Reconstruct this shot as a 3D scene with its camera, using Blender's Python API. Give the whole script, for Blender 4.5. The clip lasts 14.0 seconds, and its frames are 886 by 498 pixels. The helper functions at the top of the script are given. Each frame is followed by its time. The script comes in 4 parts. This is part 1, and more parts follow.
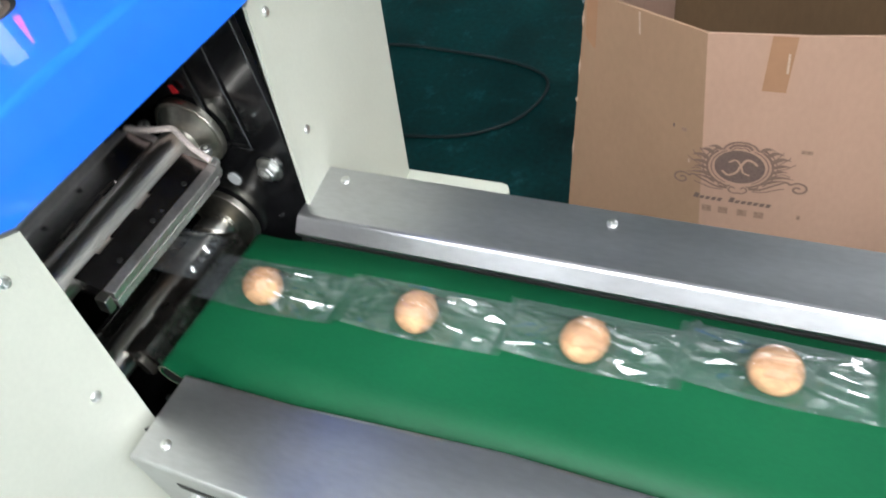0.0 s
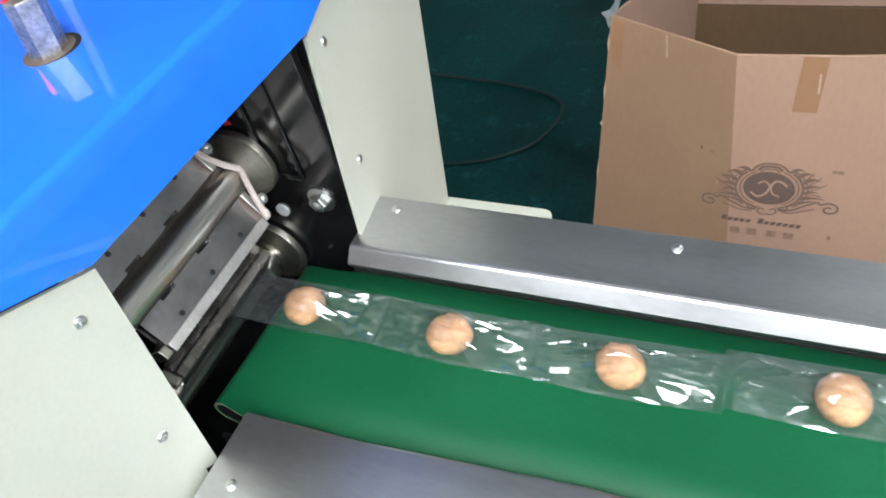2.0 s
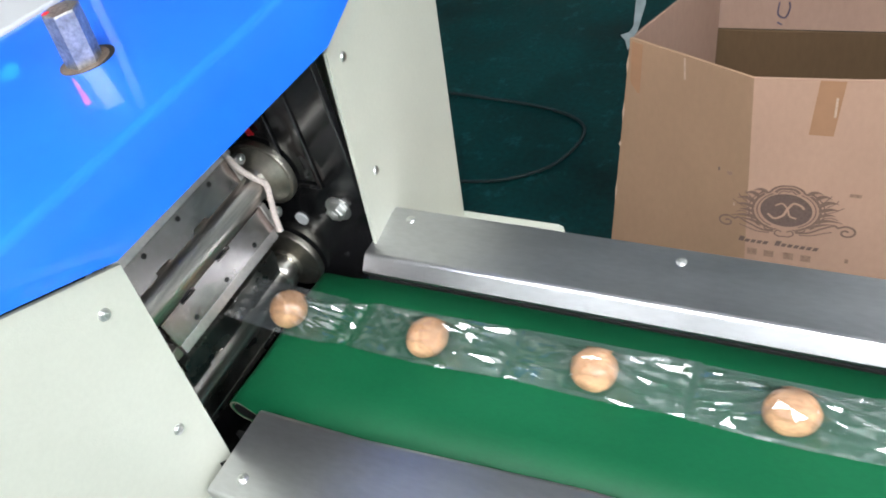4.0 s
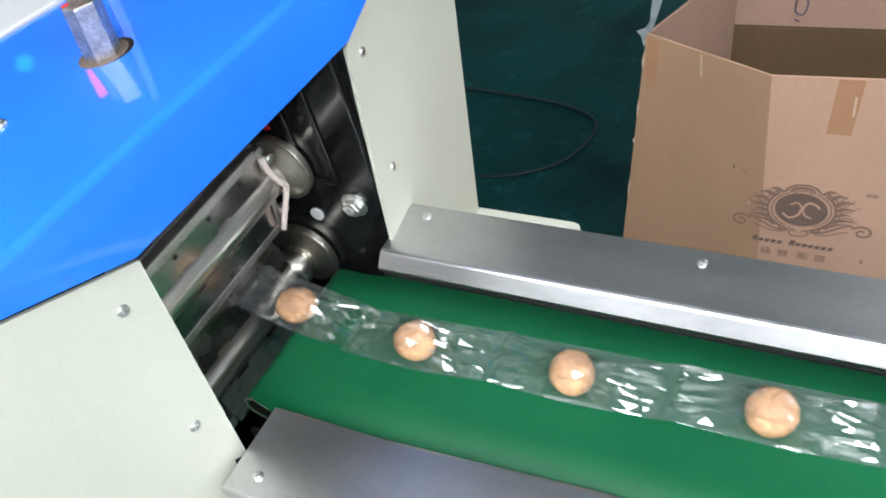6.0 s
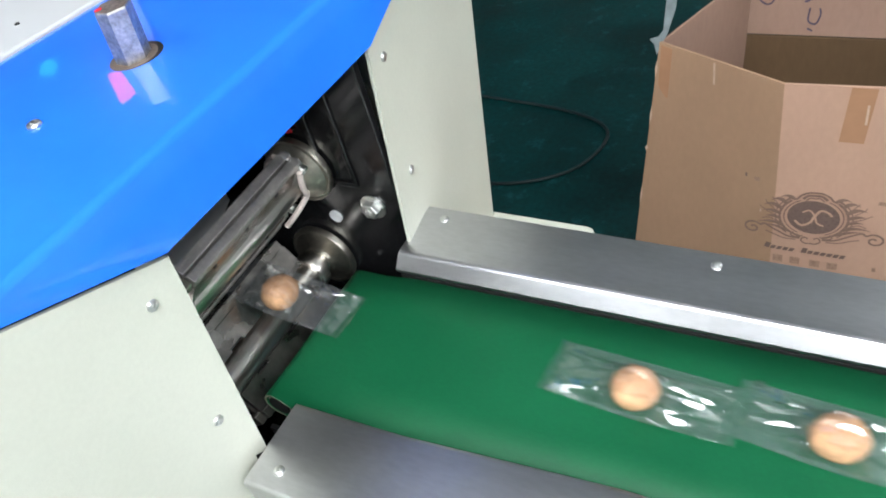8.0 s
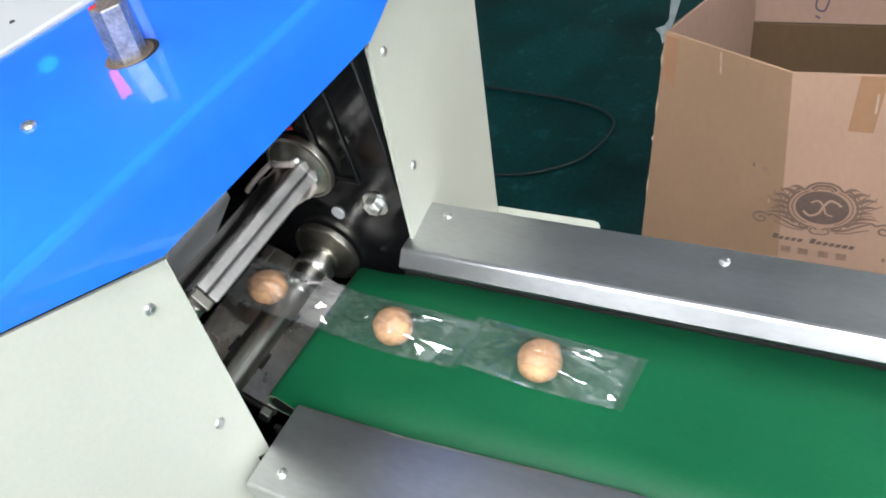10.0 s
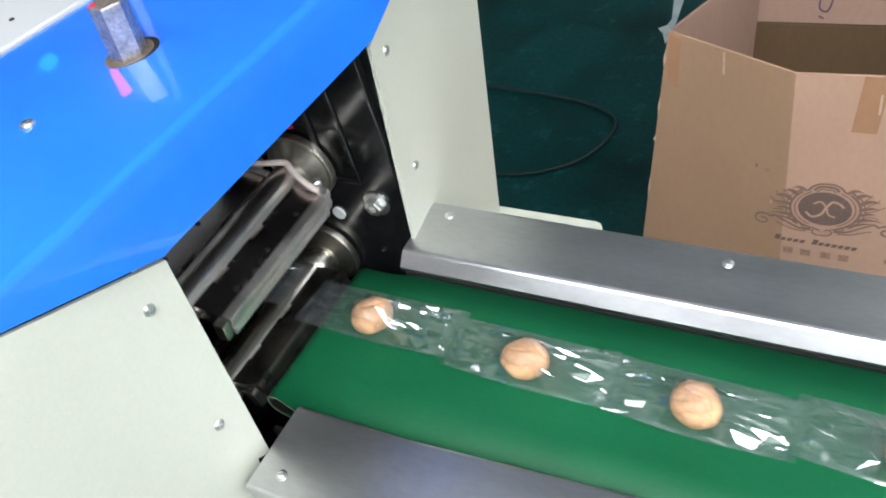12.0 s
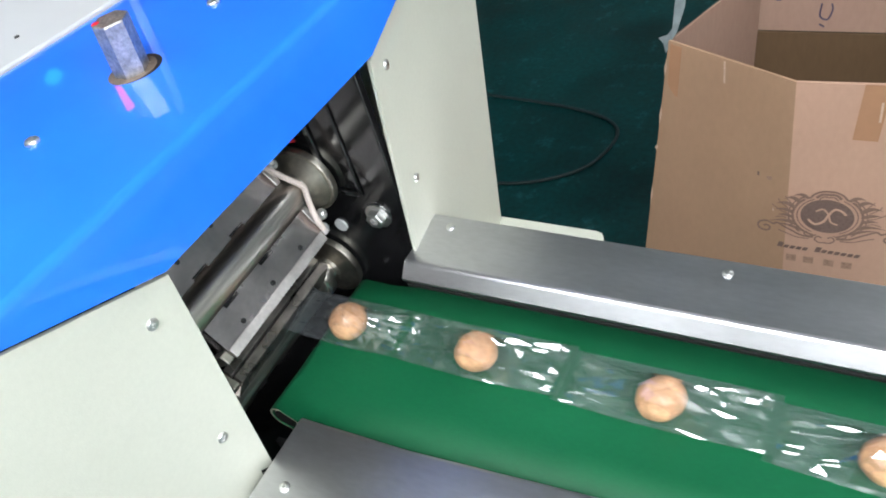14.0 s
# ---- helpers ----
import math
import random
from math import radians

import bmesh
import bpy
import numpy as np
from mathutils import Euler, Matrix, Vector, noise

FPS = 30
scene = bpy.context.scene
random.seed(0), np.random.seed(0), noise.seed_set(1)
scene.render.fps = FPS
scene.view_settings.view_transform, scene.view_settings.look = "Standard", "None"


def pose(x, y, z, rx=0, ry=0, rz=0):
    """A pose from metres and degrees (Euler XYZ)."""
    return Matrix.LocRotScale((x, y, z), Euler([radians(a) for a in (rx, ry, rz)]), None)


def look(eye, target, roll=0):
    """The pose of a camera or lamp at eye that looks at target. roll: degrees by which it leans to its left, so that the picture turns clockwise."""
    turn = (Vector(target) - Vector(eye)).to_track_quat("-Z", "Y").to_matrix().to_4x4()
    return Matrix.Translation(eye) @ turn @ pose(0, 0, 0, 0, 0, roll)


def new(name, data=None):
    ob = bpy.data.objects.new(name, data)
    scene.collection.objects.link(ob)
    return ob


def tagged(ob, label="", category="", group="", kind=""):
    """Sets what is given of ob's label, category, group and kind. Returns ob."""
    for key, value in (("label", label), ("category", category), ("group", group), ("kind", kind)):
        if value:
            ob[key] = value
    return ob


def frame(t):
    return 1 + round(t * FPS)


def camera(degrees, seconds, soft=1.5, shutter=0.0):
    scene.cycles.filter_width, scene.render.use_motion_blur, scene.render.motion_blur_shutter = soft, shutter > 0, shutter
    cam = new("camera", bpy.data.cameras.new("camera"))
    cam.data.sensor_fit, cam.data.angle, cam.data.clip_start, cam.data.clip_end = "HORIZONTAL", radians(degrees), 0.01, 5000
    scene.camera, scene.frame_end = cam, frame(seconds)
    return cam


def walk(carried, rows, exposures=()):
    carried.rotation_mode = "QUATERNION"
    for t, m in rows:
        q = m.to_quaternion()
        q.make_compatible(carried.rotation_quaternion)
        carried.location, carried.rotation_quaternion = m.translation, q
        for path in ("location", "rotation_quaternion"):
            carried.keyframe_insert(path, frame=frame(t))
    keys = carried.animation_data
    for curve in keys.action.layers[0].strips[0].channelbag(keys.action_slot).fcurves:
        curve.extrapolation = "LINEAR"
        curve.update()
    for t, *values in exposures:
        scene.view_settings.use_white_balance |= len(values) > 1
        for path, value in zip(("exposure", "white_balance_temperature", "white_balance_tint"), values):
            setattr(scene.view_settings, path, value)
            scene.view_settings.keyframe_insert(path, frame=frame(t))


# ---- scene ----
from mathutils.geometry import delaunay_2d_cdt

cam = camera(58.9, 14.0, soft=1.8, shutter=0.5)
PATH = [
    (0, (0.359, -0.255, 1.261), (-0.457, 0.856, -0.189), -17.1),
    (0.5, (0.336, -0.257, 1.264), (-0.493, 0.897, -0.143), -18.0),
    (1, (0.32, -0.258, 1.263), (-0.5, 0.894, -0.151), -18.0),
    (1.5, (0.311, -0.262, 1.263), (-0.516, 0.886, -0.15), -17.7),
    (2, (0.314, -0.265, 1.265), (-0.512, 0.893, -0.141), -17.6),
    (2.5, (0.319, -0.27, 1.268), (-0.53, 0.891, -0.121), -17.3),
    (3, (0.328, -0.274, 1.269), (-0.547, 0.871, -0.117), -17.5),
    (3.2, (0.333, -0.274, 1.271), (-0.544, 0.877, -0.11), -17.5),
    (5.3, (0.332, -0.289, 1.269), (-0.575, 0.887, -0.07), -18.0),
    (5.5, (0.325, -0.276, 1.273), (-0.577, 0.879, -0.088), -17.7),
    (6, (0.322, -0.277, 1.271), (-0.577, 0.875, -0.093), -17.4),
    (6.5, (0.324, -0.279, 1.273), (-0.582, 0.883, -0.08), -17.6),
    (7, (0.323, -0.283, 1.275), (-0.589, 0.878, -0.074), -17.4),
    (7.5, (0.324, -0.288, 1.278), (-0.596, 0.881, -0.059), -17.5),
    (8, (0.322, -0.29, 1.276), (-0.601, 0.867, -0.068), -17.4),
    (10.5, (0.319, -0.277, 1.273), (-0.615, 0.853, -0.087), -18.7),
    (11, (0.319, -0.275, 1.272), (-0.614, 0.853, -0.091), -18.9),
    (11.5, (0.317, -0.274, 1.271), (-0.61, 0.852, -0.097), -18.6),
    (12, (0.316, -0.277, 1.272), (-0.617, 0.853, -0.088), -18.3),
    (12.5, (0.315, -0.278, 1.272), (-0.617, 0.854, -0.088), -18.3),
    (13, (0.318, -0.278, 1.276), (-0.624, 0.865, -0.068), -18.5),
    (13.5, (0.32, -0.276, 1.277), (-0.63, 0.86, -0.068), -19.0),
    (14, (0.32, -0.276, 1.276), (-0.628, 0.864, -0.068), -18.8),
]
walk(cam, [(t, look(eye, target, roll)) for t, eye, target, roll in PATH])

# ---- world and lights ----
world = bpy.data.worlds.new("room_air")
scene.world = world
world.use_nodes = True
world.node_tree.nodes["Background"].inputs[0].default_value = (0.75, 0.85, 1.0, 1)
world.node_tree.nodes["Background"].inputs[1].default_value = 0.02
CEILING, LAMP_Z = 2.8, 2.42
# assumed fluorescent battens, all out of view: x, y, turn, watts
# the last two are added to brighten the sealing bay and the walls
LAMPS = [(1.45, -1.3, 70, 52.0), (0.45, -0.85, 0, 27.0), (1.35, 2.7, 0, 13.0), (-0.95, -1.05, 0, 17.0), (3.1, -0.35, 90, 38.0), (3.9, -2.4, 0, 30.0)]

# ---- materials ----


def material(name, base, rough=0.5, metal=0.0, grain=0.0, grain_scale=60.0, stain=0.0, stain_scale=6.0, bump=0.0, bump_scale=200.0,
             coat=0.0, stretch=(1, 1, 1), rough_vary=0.0, spec=0.5, aniso=0.0):
    m = bpy.data.materials.new(name)
    m.use_nodes = True
    nt = m.node_tree
    b = nt.nodes["Principled BSDF"]
    b.inputs["Base Color"].default_value = (*base, 1)
    b.inputs["Roughness"].default_value = rough
    b.inputs["Metallic"].default_value = metal
    b.inputs["Coat Weight"].default_value = coat
    b.inputs["Coat Roughness"].default_value = 0.035
    b.inputs["Specular IOR Level"].default_value = spec
    b.inputs["Anisotropic"].default_value = aniso
    co = nt.nodes.new("ShaderNodeTexCoord")
    mp = nt.nodes.new("ShaderNodeMapping")
    mp.inputs["Scale"].default_value = stretch
    nt.links.new(co.outputs["Object"], mp.inputs["Vector"])

    def noise_node(scale, detail=4):
        n = nt.nodes.new("ShaderNodeTexNoise")
        n.inputs["Scale"].default_value = scale
        n.inputs["Detail"].default_value = detail
        nt.links.new(mp.outputs["Vector"], n.inputs["Vector"])
        return n
    last = None
    fine = noise_node(grain_scale, 5)
    wide = noise_node(stain_scale, 3)
    for n, amount in ((fine, grain), (wide, stain)):
        if amount <= 0:
            continue
        ramp = nt.nodes.new("ShaderNodeMapRange")
        ramp.inputs["From Min"].default_value, ramp.inputs["From Max"].default_value = 0.3, 0.7
        ramp.inputs["To Min"].default_value, ramp.inputs["To Max"].default_value = 1 - amount, 1 + amount
        nt.links.new(n.outputs["Fac"], ramp.inputs["Value"])
        mul = nt.nodes.new("ShaderNodeVectorMath")
        mul.operation = "SCALE"
        if last is None:
            mul.inputs[0].default_value = base
        else:
            nt.links.new(last.outputs[0], mul.inputs[0])
        nt.links.new(ramp.outputs["Result"], mul.inputs["Scale"])
        last = mul
    if last is not None:
        nt.links.new(last.outputs[0], b.inputs["Base Color"])
    if rough_vary > 0:
        rr = nt.nodes.new("ShaderNodeMapRange")
        rr.inputs["From Min"].default_value, rr.inputs["From Max"].default_value = 0.3, 0.7
        rr.inputs["To Min"].default_value, rr.inputs["To Max"].default_value = max(0.02, rough - rough_vary), rough + rough_vary
        nt.links.new(wide.outputs["Fac"], rr.inputs["Value"])
        nt.links.new(rr.outputs["Result"], b.inputs["Roughness"])
    if bump > 0:
        bn = nt.nodes.new("ShaderNodeBump")
        bn.inputs["Strength"].default_value = bump
        bn.inputs["Distance"].default_value = 0.001
        nt.links.new(noise_node(bump_scale, 3).outputs["Fac"], bn.inputs["Height"])
        nt.links.new(bn.outputs["Normal"], b.inputs["Normal"])
    return m


def glow(name, colour, strength):
    m = bpy.data.materials.new(name)
    m.use_nodes = True
    b = m.node_tree.nodes["Principled BSDF"]
    b.inputs["Base Color"].default_value = (*colour, 1)
    b.inputs["Emission Color"].default_value = (*colour, 1)
    b.inputs["Emission Strength"].default_value = strength
    return m


def film_material():
    """Clear thin plastic: see-through, with mirror-like gloss at its folds."""
    m = bpy.data.materials.new("clear_film")
    m.use_nodes = True
    nt = m.node_tree
    nt.nodes.clear()
    out = nt.nodes.new("ShaderNodeOutputMaterial")
    clear = nt.nodes.new("ShaderNodeBsdfTransparent")
    clear.inputs[0].default_value = (0.985, 0.99, 0.99, 1)
    gloss = nt.nodes.new("ShaderNodeBsdfGlossy")
    gloss.inputs["Roughness"].default_value = 0.055
    fres = nt.nodes.new("ShaderNodeFresnel")
    fres.inputs["IOR"].default_value = 2.0
    haze = nt.nodes.new("ShaderNodeBsdfDiffuse")
    haze.inputs[0].default_value = (0.82, 0.89, 0.95, 1)
    mix = nt.nodes.new("ShaderNodeMixShader")
    mix2 = nt.nodes.new("ShaderNodeMixShader")
    mix2.inputs[0].default_value = 0.036
    nt.links.new(clear.outputs[0], mix2.inputs[1])
    nt.links.new(haze.outputs[0], mix2.inputs[2])
    nt.links.new(fres.outputs[0], mix.inputs[0])
    nt.links.new(mix2.outputs[0], mix.inputs[1])
    nt.links.new(gloss.outputs[0], mix.inputs[2])
    nt.links.new(mix.outputs[0], out.inputs[0])
    return m


CREAM = material("cream_paint", (0.625, 0.635, 0.545), 0.38, grain=0.02, grain_scale=300, stain=0.04, stain_scale=7, bump=0.12, bump_scale=900)
BLUE = material("blue_gloss_paint", (0.017, 0.168, 0.92), 0.30, grain=0.02, grain_scale=90, stain=0.08, stain_scale=9, coat=1.0, bump=0.03, bump_scale=30, spec=0.15)
WHITE = material("white_paint", (0.64, 0.65, 0.66), 0.4, stain=0.03, stain_scale=8, bump=0.05, bump_scale=600)
LIDGREY = material("off_white_paint", (0.47, 0.48, 0.49), 0.42, stain=0.04, stain_scale=8, bump=0.05, bump_scale=600)
BLACK = material("black_paint", (0.010, 0.010, 0.011), 0.20, stain=0.3, stain_scale=14, grain=0.2, grain_scale=120, bump=0.08, bump_scale=25, rough_vary=0.10)
STEEL = material("satin_steel", (0.605, 0.603, 0.616), 0.36, 1.0, grain=0.05, grain_scale=300, stain=0.17, stain_scale=11, bump=0.03, bump_scale=900, stretch=(0.3, 1, 1), rough_vary=0.06)
ROLLER = material("turned_steel", (0.68, 0.645, 0.60), 0.30, 1.0, grain=0.14, grain_scale=420, stain=0.10, stain_scale=40, stretch=(1, 0.04, 1), rough_vary=0.03)
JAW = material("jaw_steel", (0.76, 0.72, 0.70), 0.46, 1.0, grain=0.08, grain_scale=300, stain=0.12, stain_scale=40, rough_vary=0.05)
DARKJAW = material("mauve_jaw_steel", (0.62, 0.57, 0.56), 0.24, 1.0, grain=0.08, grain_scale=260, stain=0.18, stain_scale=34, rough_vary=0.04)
# lower jaw steel, darkened in colour for the black bay that it mirrors
LOWJAW = material("dimmed_jaw_steel", (0.42, 0.39, 0.365), 0.29, 1.0, grain=0.12, grain_scale=160, stain=0.28, stain_scale=35, rough_vary=0.06)
ZINC = material("zinc_plated", (0.80, 0.80, 0.78), 0.32, 1.0, stain=0.08, stain_scale=150)
HEXM = material("worn_hex_steel", (0.50, 0.47, 0.43), 0.50, 1.0, grain=0.25, grain_scale=420, stain=0.25, stain_scale=120, bump=0.35, bump_scale=700)
BELT = material("green_belt", (0.0035, 0.088, 0.033), 0.50, grain=0.05, grain_scale=500, stain=0.14, stain_scale=10, bump=0.06, bump_scale=1500, rough_vary=0.07, stretch=(0.5, 1, 1), spec=0.22)
BELTEDGE = material("belt_fabric_edge", (0.30, 0.30, 0.22), 0.8, grain=0.3, grain_scale=500)
RUBBER = material("black_rubber", (0.012, 0.012, 0.012), 0.55, grain=0.2, grain_scale=200)
CARD = material("brown_cardboard", (0.505, 0.313, 0.226), 0.72, grain=0.03, grain_scale=130, stain=0.10, stain_scale=3.2, bump=0.06, bump_scale=220, stretch=(1, 1, 0.5), spec=0.25)
# darker copy of the card: shade on back flap and left wall, as colour
LINER = material("shaded_kraft_liner", (0.335, 0.215, 0.162), 0.80, grain=0.04, grain_scale=130, stain=0.10, stain_scale=3.2, bump=0.08, bump_scale=200, stretch=(1, 1, 0.4), spec=0.2)
# yellower, darker card: mostly shading of the leaning part, put into the colour
SHADECARD = material("shaded_yellowish_cardboard", (0.405, 0.248, 0.155), 0.74, grain=0.03, grain_scale=130, stain=0.10, stain_scale=3.2, bump=0.06, bump_scale=220, stretch=(1, 1, 0.5), spec=0.25)
# kraft liner with the deep shade inside the carton put into its colour
CARD_IN = material("deep_shade_kraft_liner", (0.128, 0.080, 0.043), 0.85, grain=0.06, grain_scale=110, stain=0.06, stain_scale=5, bump=0.12, bump_scale=160, stretch=(1, 1, 0.3), spec=0.2)
REDBAND = material("dull_red_brown_band", (0.33, 0.165, 0.105), 0.5, grain=0.05, stain=0.15, stain_scale=30)
TAPE = material("brown_packing_tape", (0.44, 0.235, 0.135), 0.22, grain=0.03, stain=0.05, stain_scale=18, bump=0.1, bump_scale=70)
INK = material("grey_brown_print", (0.175, 0.112, 0.092), 0.7, grain=0.15, grain_scale=300)
SCROLL = material("brown_scroll_print", (0.235, 0.145, 0.110), 0.7, grain=0.15, grain_scale=300)
INKFAINT = material("faint_print", (0.33, 0.20, 0.14), 0.7, grain=0.2, grain_scale=300)
PALE = material("rubbed_card_and_glint", (0.54, 0.38, 0.28), 0.6, grain=0.2, grain_scale=300)
PEN = material("pen_ink", (0.08, 0.06, 0.10), 0.6)
FLOOR = material("green_floor_paint", (0.0008, 0.037, 0.038), 0.5, grain=0.28, grain_scale=70, stain=0.45, stain_scale=4.0, spec=0.32, bump=0.25, bump_scale=18, rough_vary=0.12)


def dusty(m, dust, scale, low, high):
    """Pale dust lying in patches and specks over a finished material."""
    nt = m.node_tree
    b = nt.nodes["Principled BSDF"]
    under = b.inputs["Base Color"].links[0].from_socket
    co = nt.nodes.new("ShaderNodeTexCoord")
    n = nt.nodes.new("ShaderNodeTexNoise")
    n.inputs["Scale"].default_value, n.inputs["Detail"].default_value, n.inputs["Roughness"].default_value = scale, 8, 0.72
    ramp = nt.nodes.new("ShaderNodeMapRange")
    ramp.inputs["From Min"].default_value, ramp.inputs["From Max"].default_value = low, high
    mix = nt.nodes.new("ShaderNodeMixRGB")
    mix.inputs[2].default_value = (*dust, 1)
    nt.links.new(co.outputs["Object"], n.inputs["Vector"])
    nt.links.new(n.outputs["Fac"], ramp.inputs["Value"])
    nt.links.new(ramp.outputs["Result"], mix.inputs[0])
    nt.links.new(under, mix.inputs[1])
    nt.links.new(mix.outputs[0], b.inputs["Base Color"])


dusty(FLOOR, (0.022, 0.135, 0.14), 14.0, 0.57, 0.76)
dusty(CARD, (0.56, 0.36, 0.27), 26.0, 0.64, 0.80)
WALLM = material("wall_paint", (0.74, 0.75, 0.75), 0.75, grain=0.03, stain=0.06, stain_scale=1.5)
CEILM = material("ceiling_paint", (0.78, 0.78, 0.78), 0.85, stain=0.05, stain_scale=1.2)
CABLE = material("dusty_black_cable", (0.010, 0.024, 0.026), 0.6, grain=0.1)
ROPE = material("cotton_wire_sleeve", (0.76, 0.65, 0.60), 0.85, grain=0.22, grain_scale=900, bump=0.5, bump_scale=1800)
COOKIE = material("baked_crust", (0.585, 0.345, 0.19), 0.62, grain=0.12, grain_scale=520, stain=0.26, stain_scale=70, bump=0.35, bump_scale=700, spec=0.25)
FILM = film_material()
TUBE = glow("lit_tube", (0.92, 0.97, 1.0), 6.0)
RED = glow("red_signal", (1.0, 0.03, 0.10), 5.0)
CYAN = glow("cyan_signal", (0.03, 0.55, 1.0), 1.5)
REDPAINT = material("red_plastic", (0.75, 0.02, 0.03), 0.35)
BUSH = material("tan_bush", (0.13, 0.098, 0.078), 0.5, grain=0.2, grain_scale=300)
BRASS = material("nickel_brass", (0.50, 0.475, 0.41), 0.38, 1.0, grain=0.12, grain_scale=200, stain=0.14, stain_scale=40)

# ---- mesh helpers ----


def part(name, bm, mat, parent=None, label="", smooth=False):
    me = bpy.data.meshes.new(name)
    bmesh.ops.recalc_face_normals(bm, faces=bm.faces)
    for f in bm.faces:
        f.smooth = smooth
    bm.to_mesh(me)
    bm.free()
    if smooth:
        me.set_sharp_from_angle(angle=radians(38))
    for m in (mat if isinstance(mat, (list, tuple)) else [mat]):
        me.materials.append(m)
    ob = new(name, me)
    if parent is not None:
        ob.parent = parent
    if label:
        tagged(ob, label)
    return ob


def empty(name):
    ob = new(name)
    ob.empty_display_size = 0.05
    return ob


def box(x0, x1, y0, y1, z0, z1, bevel=0.0, seg=2):
    bm = bmesh.new()
    add_box(bm, x0, x1, y0, y1, z0, z1)
    if bevel:
        bmesh.ops.bevel(bm, geom=bm.edges[:], offset=bevel, segments=seg, affect="EDGES", profile=0.5)
    return bm


def add_box(bm, x0, x1, y0, y1, z0, z1):
    bmesh.ops.create_cube(bm, size=1, matrix=Matrix.Translation(((x0 + x1) / 2, (y0 + y1) / 2, (z0 + z1) / 2)) @ Matrix.Diagonal((x1 - x0, y1 - y0, z1 - z0, 1)))


def cyl(p, axis, r, length, seg=24, bm=None, r2=None):
    """A cylinder that starts at p and runs along axis."""
    bm = bm or bmesh.new()
    a = Vector(axis).normalized()
    m = Matrix.Translation(Vector(p) + a * length / 2) @ a.to_track_quat("Z", "Y").to_matrix().to_4x4()
    bmesh.ops.create_cone(bm, cap_ends=True, segments=seg, radius1=r, radius2=r if r2 is None else r2, depth=length, matrix=m)
    return bm


def lathe(profile, seg=40, m=Matrix()):
    """Turns (radius, height) pairs round the z axis."""
    bm = bmesh.new()
    rings = []
    for r, h in profile:
        rings.append([bm.verts.new(m @ Vector((r * math.cos(2 * math.pi * i / seg), r * math.sin(2 * math.pi * i / seg), h))) for i in range(seg)])
    for a, b in zip(rings, rings[1:]):
        for i in range(seg):
            bm.faces.new((a[i], a[(i + 1) % seg], b[(i + 1) % seg], b[i]))
    bm.faces.new(rings[0][::-1])
    bm.faces.new(rings[-1])
    return bm


def prism(points, offset, bevel=0.0):
    """A flat polygon with thickness: points in space, and the offset to its other side."""
    bm = bmesh.new()
    a = [bm.verts.new(p) for p in points]
    b = [bm.verts.new(Vector(p) + Vector(offset)) for p in points]
    bm.faces.new(a)
    bm.faces.new(b[::-1])
    for i in range(len(a)):
        j = (i + 1) % len(a)
        bm.faces.new((a[i], b[i], b[j], a[j]))
    if bevel:
        bmesh.ops.recalc_face_normals(bm, faces=bm.faces)
        bmesh.ops.bevel(bm, geom=bm.edges[:], offset=bevel, segments=2, affect="EDGES", profile=0.5)
    return bm


def tube(points, r, seg=8, closed=False, flat=1.0):
    """A round (or flattened) strand through points, smoothed."""
    pts = [Vector(p) for p in points]
    fine = []
    n = len(pts)
    for i in range(n if closed else n - 1):
        p0, p1, p2, p3 = (pts[(i - 1) % n] if closed or i > 0 else pts[i], pts[i], pts[(i + 1) % n], pts[(i + 2) % n] if closed or i + 2 < n else pts[(i + 1) % n])
        for k in range(6):
            t = k / 6
            fine.append(0.5 * ((2 * p1) + (p2 - p0) * t + (2 * p0 - 5 * p1 + 4 * p2 - p3) * t * t + (3 * p1 - p0 - 3 * p2 + p3) * t ** 3))
    if not closed:
        fine.append(pts[-1])
    bm = bmesh.new()
    rings = []
    for i, p in enumerate(fine):
        d = fine[(i + 1) % len(fine)] - fine[i - 1] if closed else fine[min(i + 1, len(fine) - 1)] - fine[max(i - 1, 0)]
        q = d.normalized().to_track_quat("Z", "Y")
        rings.append([bm.verts.new(p + q @ Vector((r * math.cos(2 * math.pi * k / seg), r * flat * math.sin(2 * math.pi * k / seg), 0))) for k in range(seg)])
    pairs = list(zip(rings, rings[1:] + ([rings[0]] if closed else [])))[:None if closed else len(rings) - 1]
    for a, b in pairs:
        for k in range(seg):
            bm.faces.new((a[k], a[(k + 1) % seg], b[(k + 1) % seg], b[k]))
    if not closed:
        bm.faces.new(rings[0][::-1])
        bm.faces.new(rings[-1])
    return bm


def merge(*bms):
    out = bms[0]
    for b in bms[1:]:
        me = bpy.data.meshes.new("join")
        b.to_mesh(me)
        b.free()
        out.from_mesh(me)
        bpy.data.meshes.remove(me)
    return out


def screw(parent, p, axis, r=0.0055, name="screw"):
    """A pan-head cross screw that sits on a surface."""
    a = Vector(axis).normalized()
    m = Matrix.Translation(p) @ a.to_track_quat("Z", "Y").to_matrix().to_4x4()
    bm = lathe([(r, 0), (r, r * 0.22), (r * 0.86, r * 0.45), (r * 0.55, r * 0.6), (r * 0.3, r * 0.62), (r * 0.26, r * 0.3)], 20, m)
    for turn in (0.4, 0.4 + math.pi / 2):
        c = bmesh.new()
        bmesh.ops.create_cube(c, size=1, matrix=m @ Matrix.Translation((0, 0, r * 0.55)) @ Matrix.Rotation(turn, 4, "Z") @ Matrix.Diagonal((r * 0.9, r * 0.16, r * 0.2, 1)))
        bm = merge(bm, c)
    return part(name, bm, ZINC, parent, smooth=False)


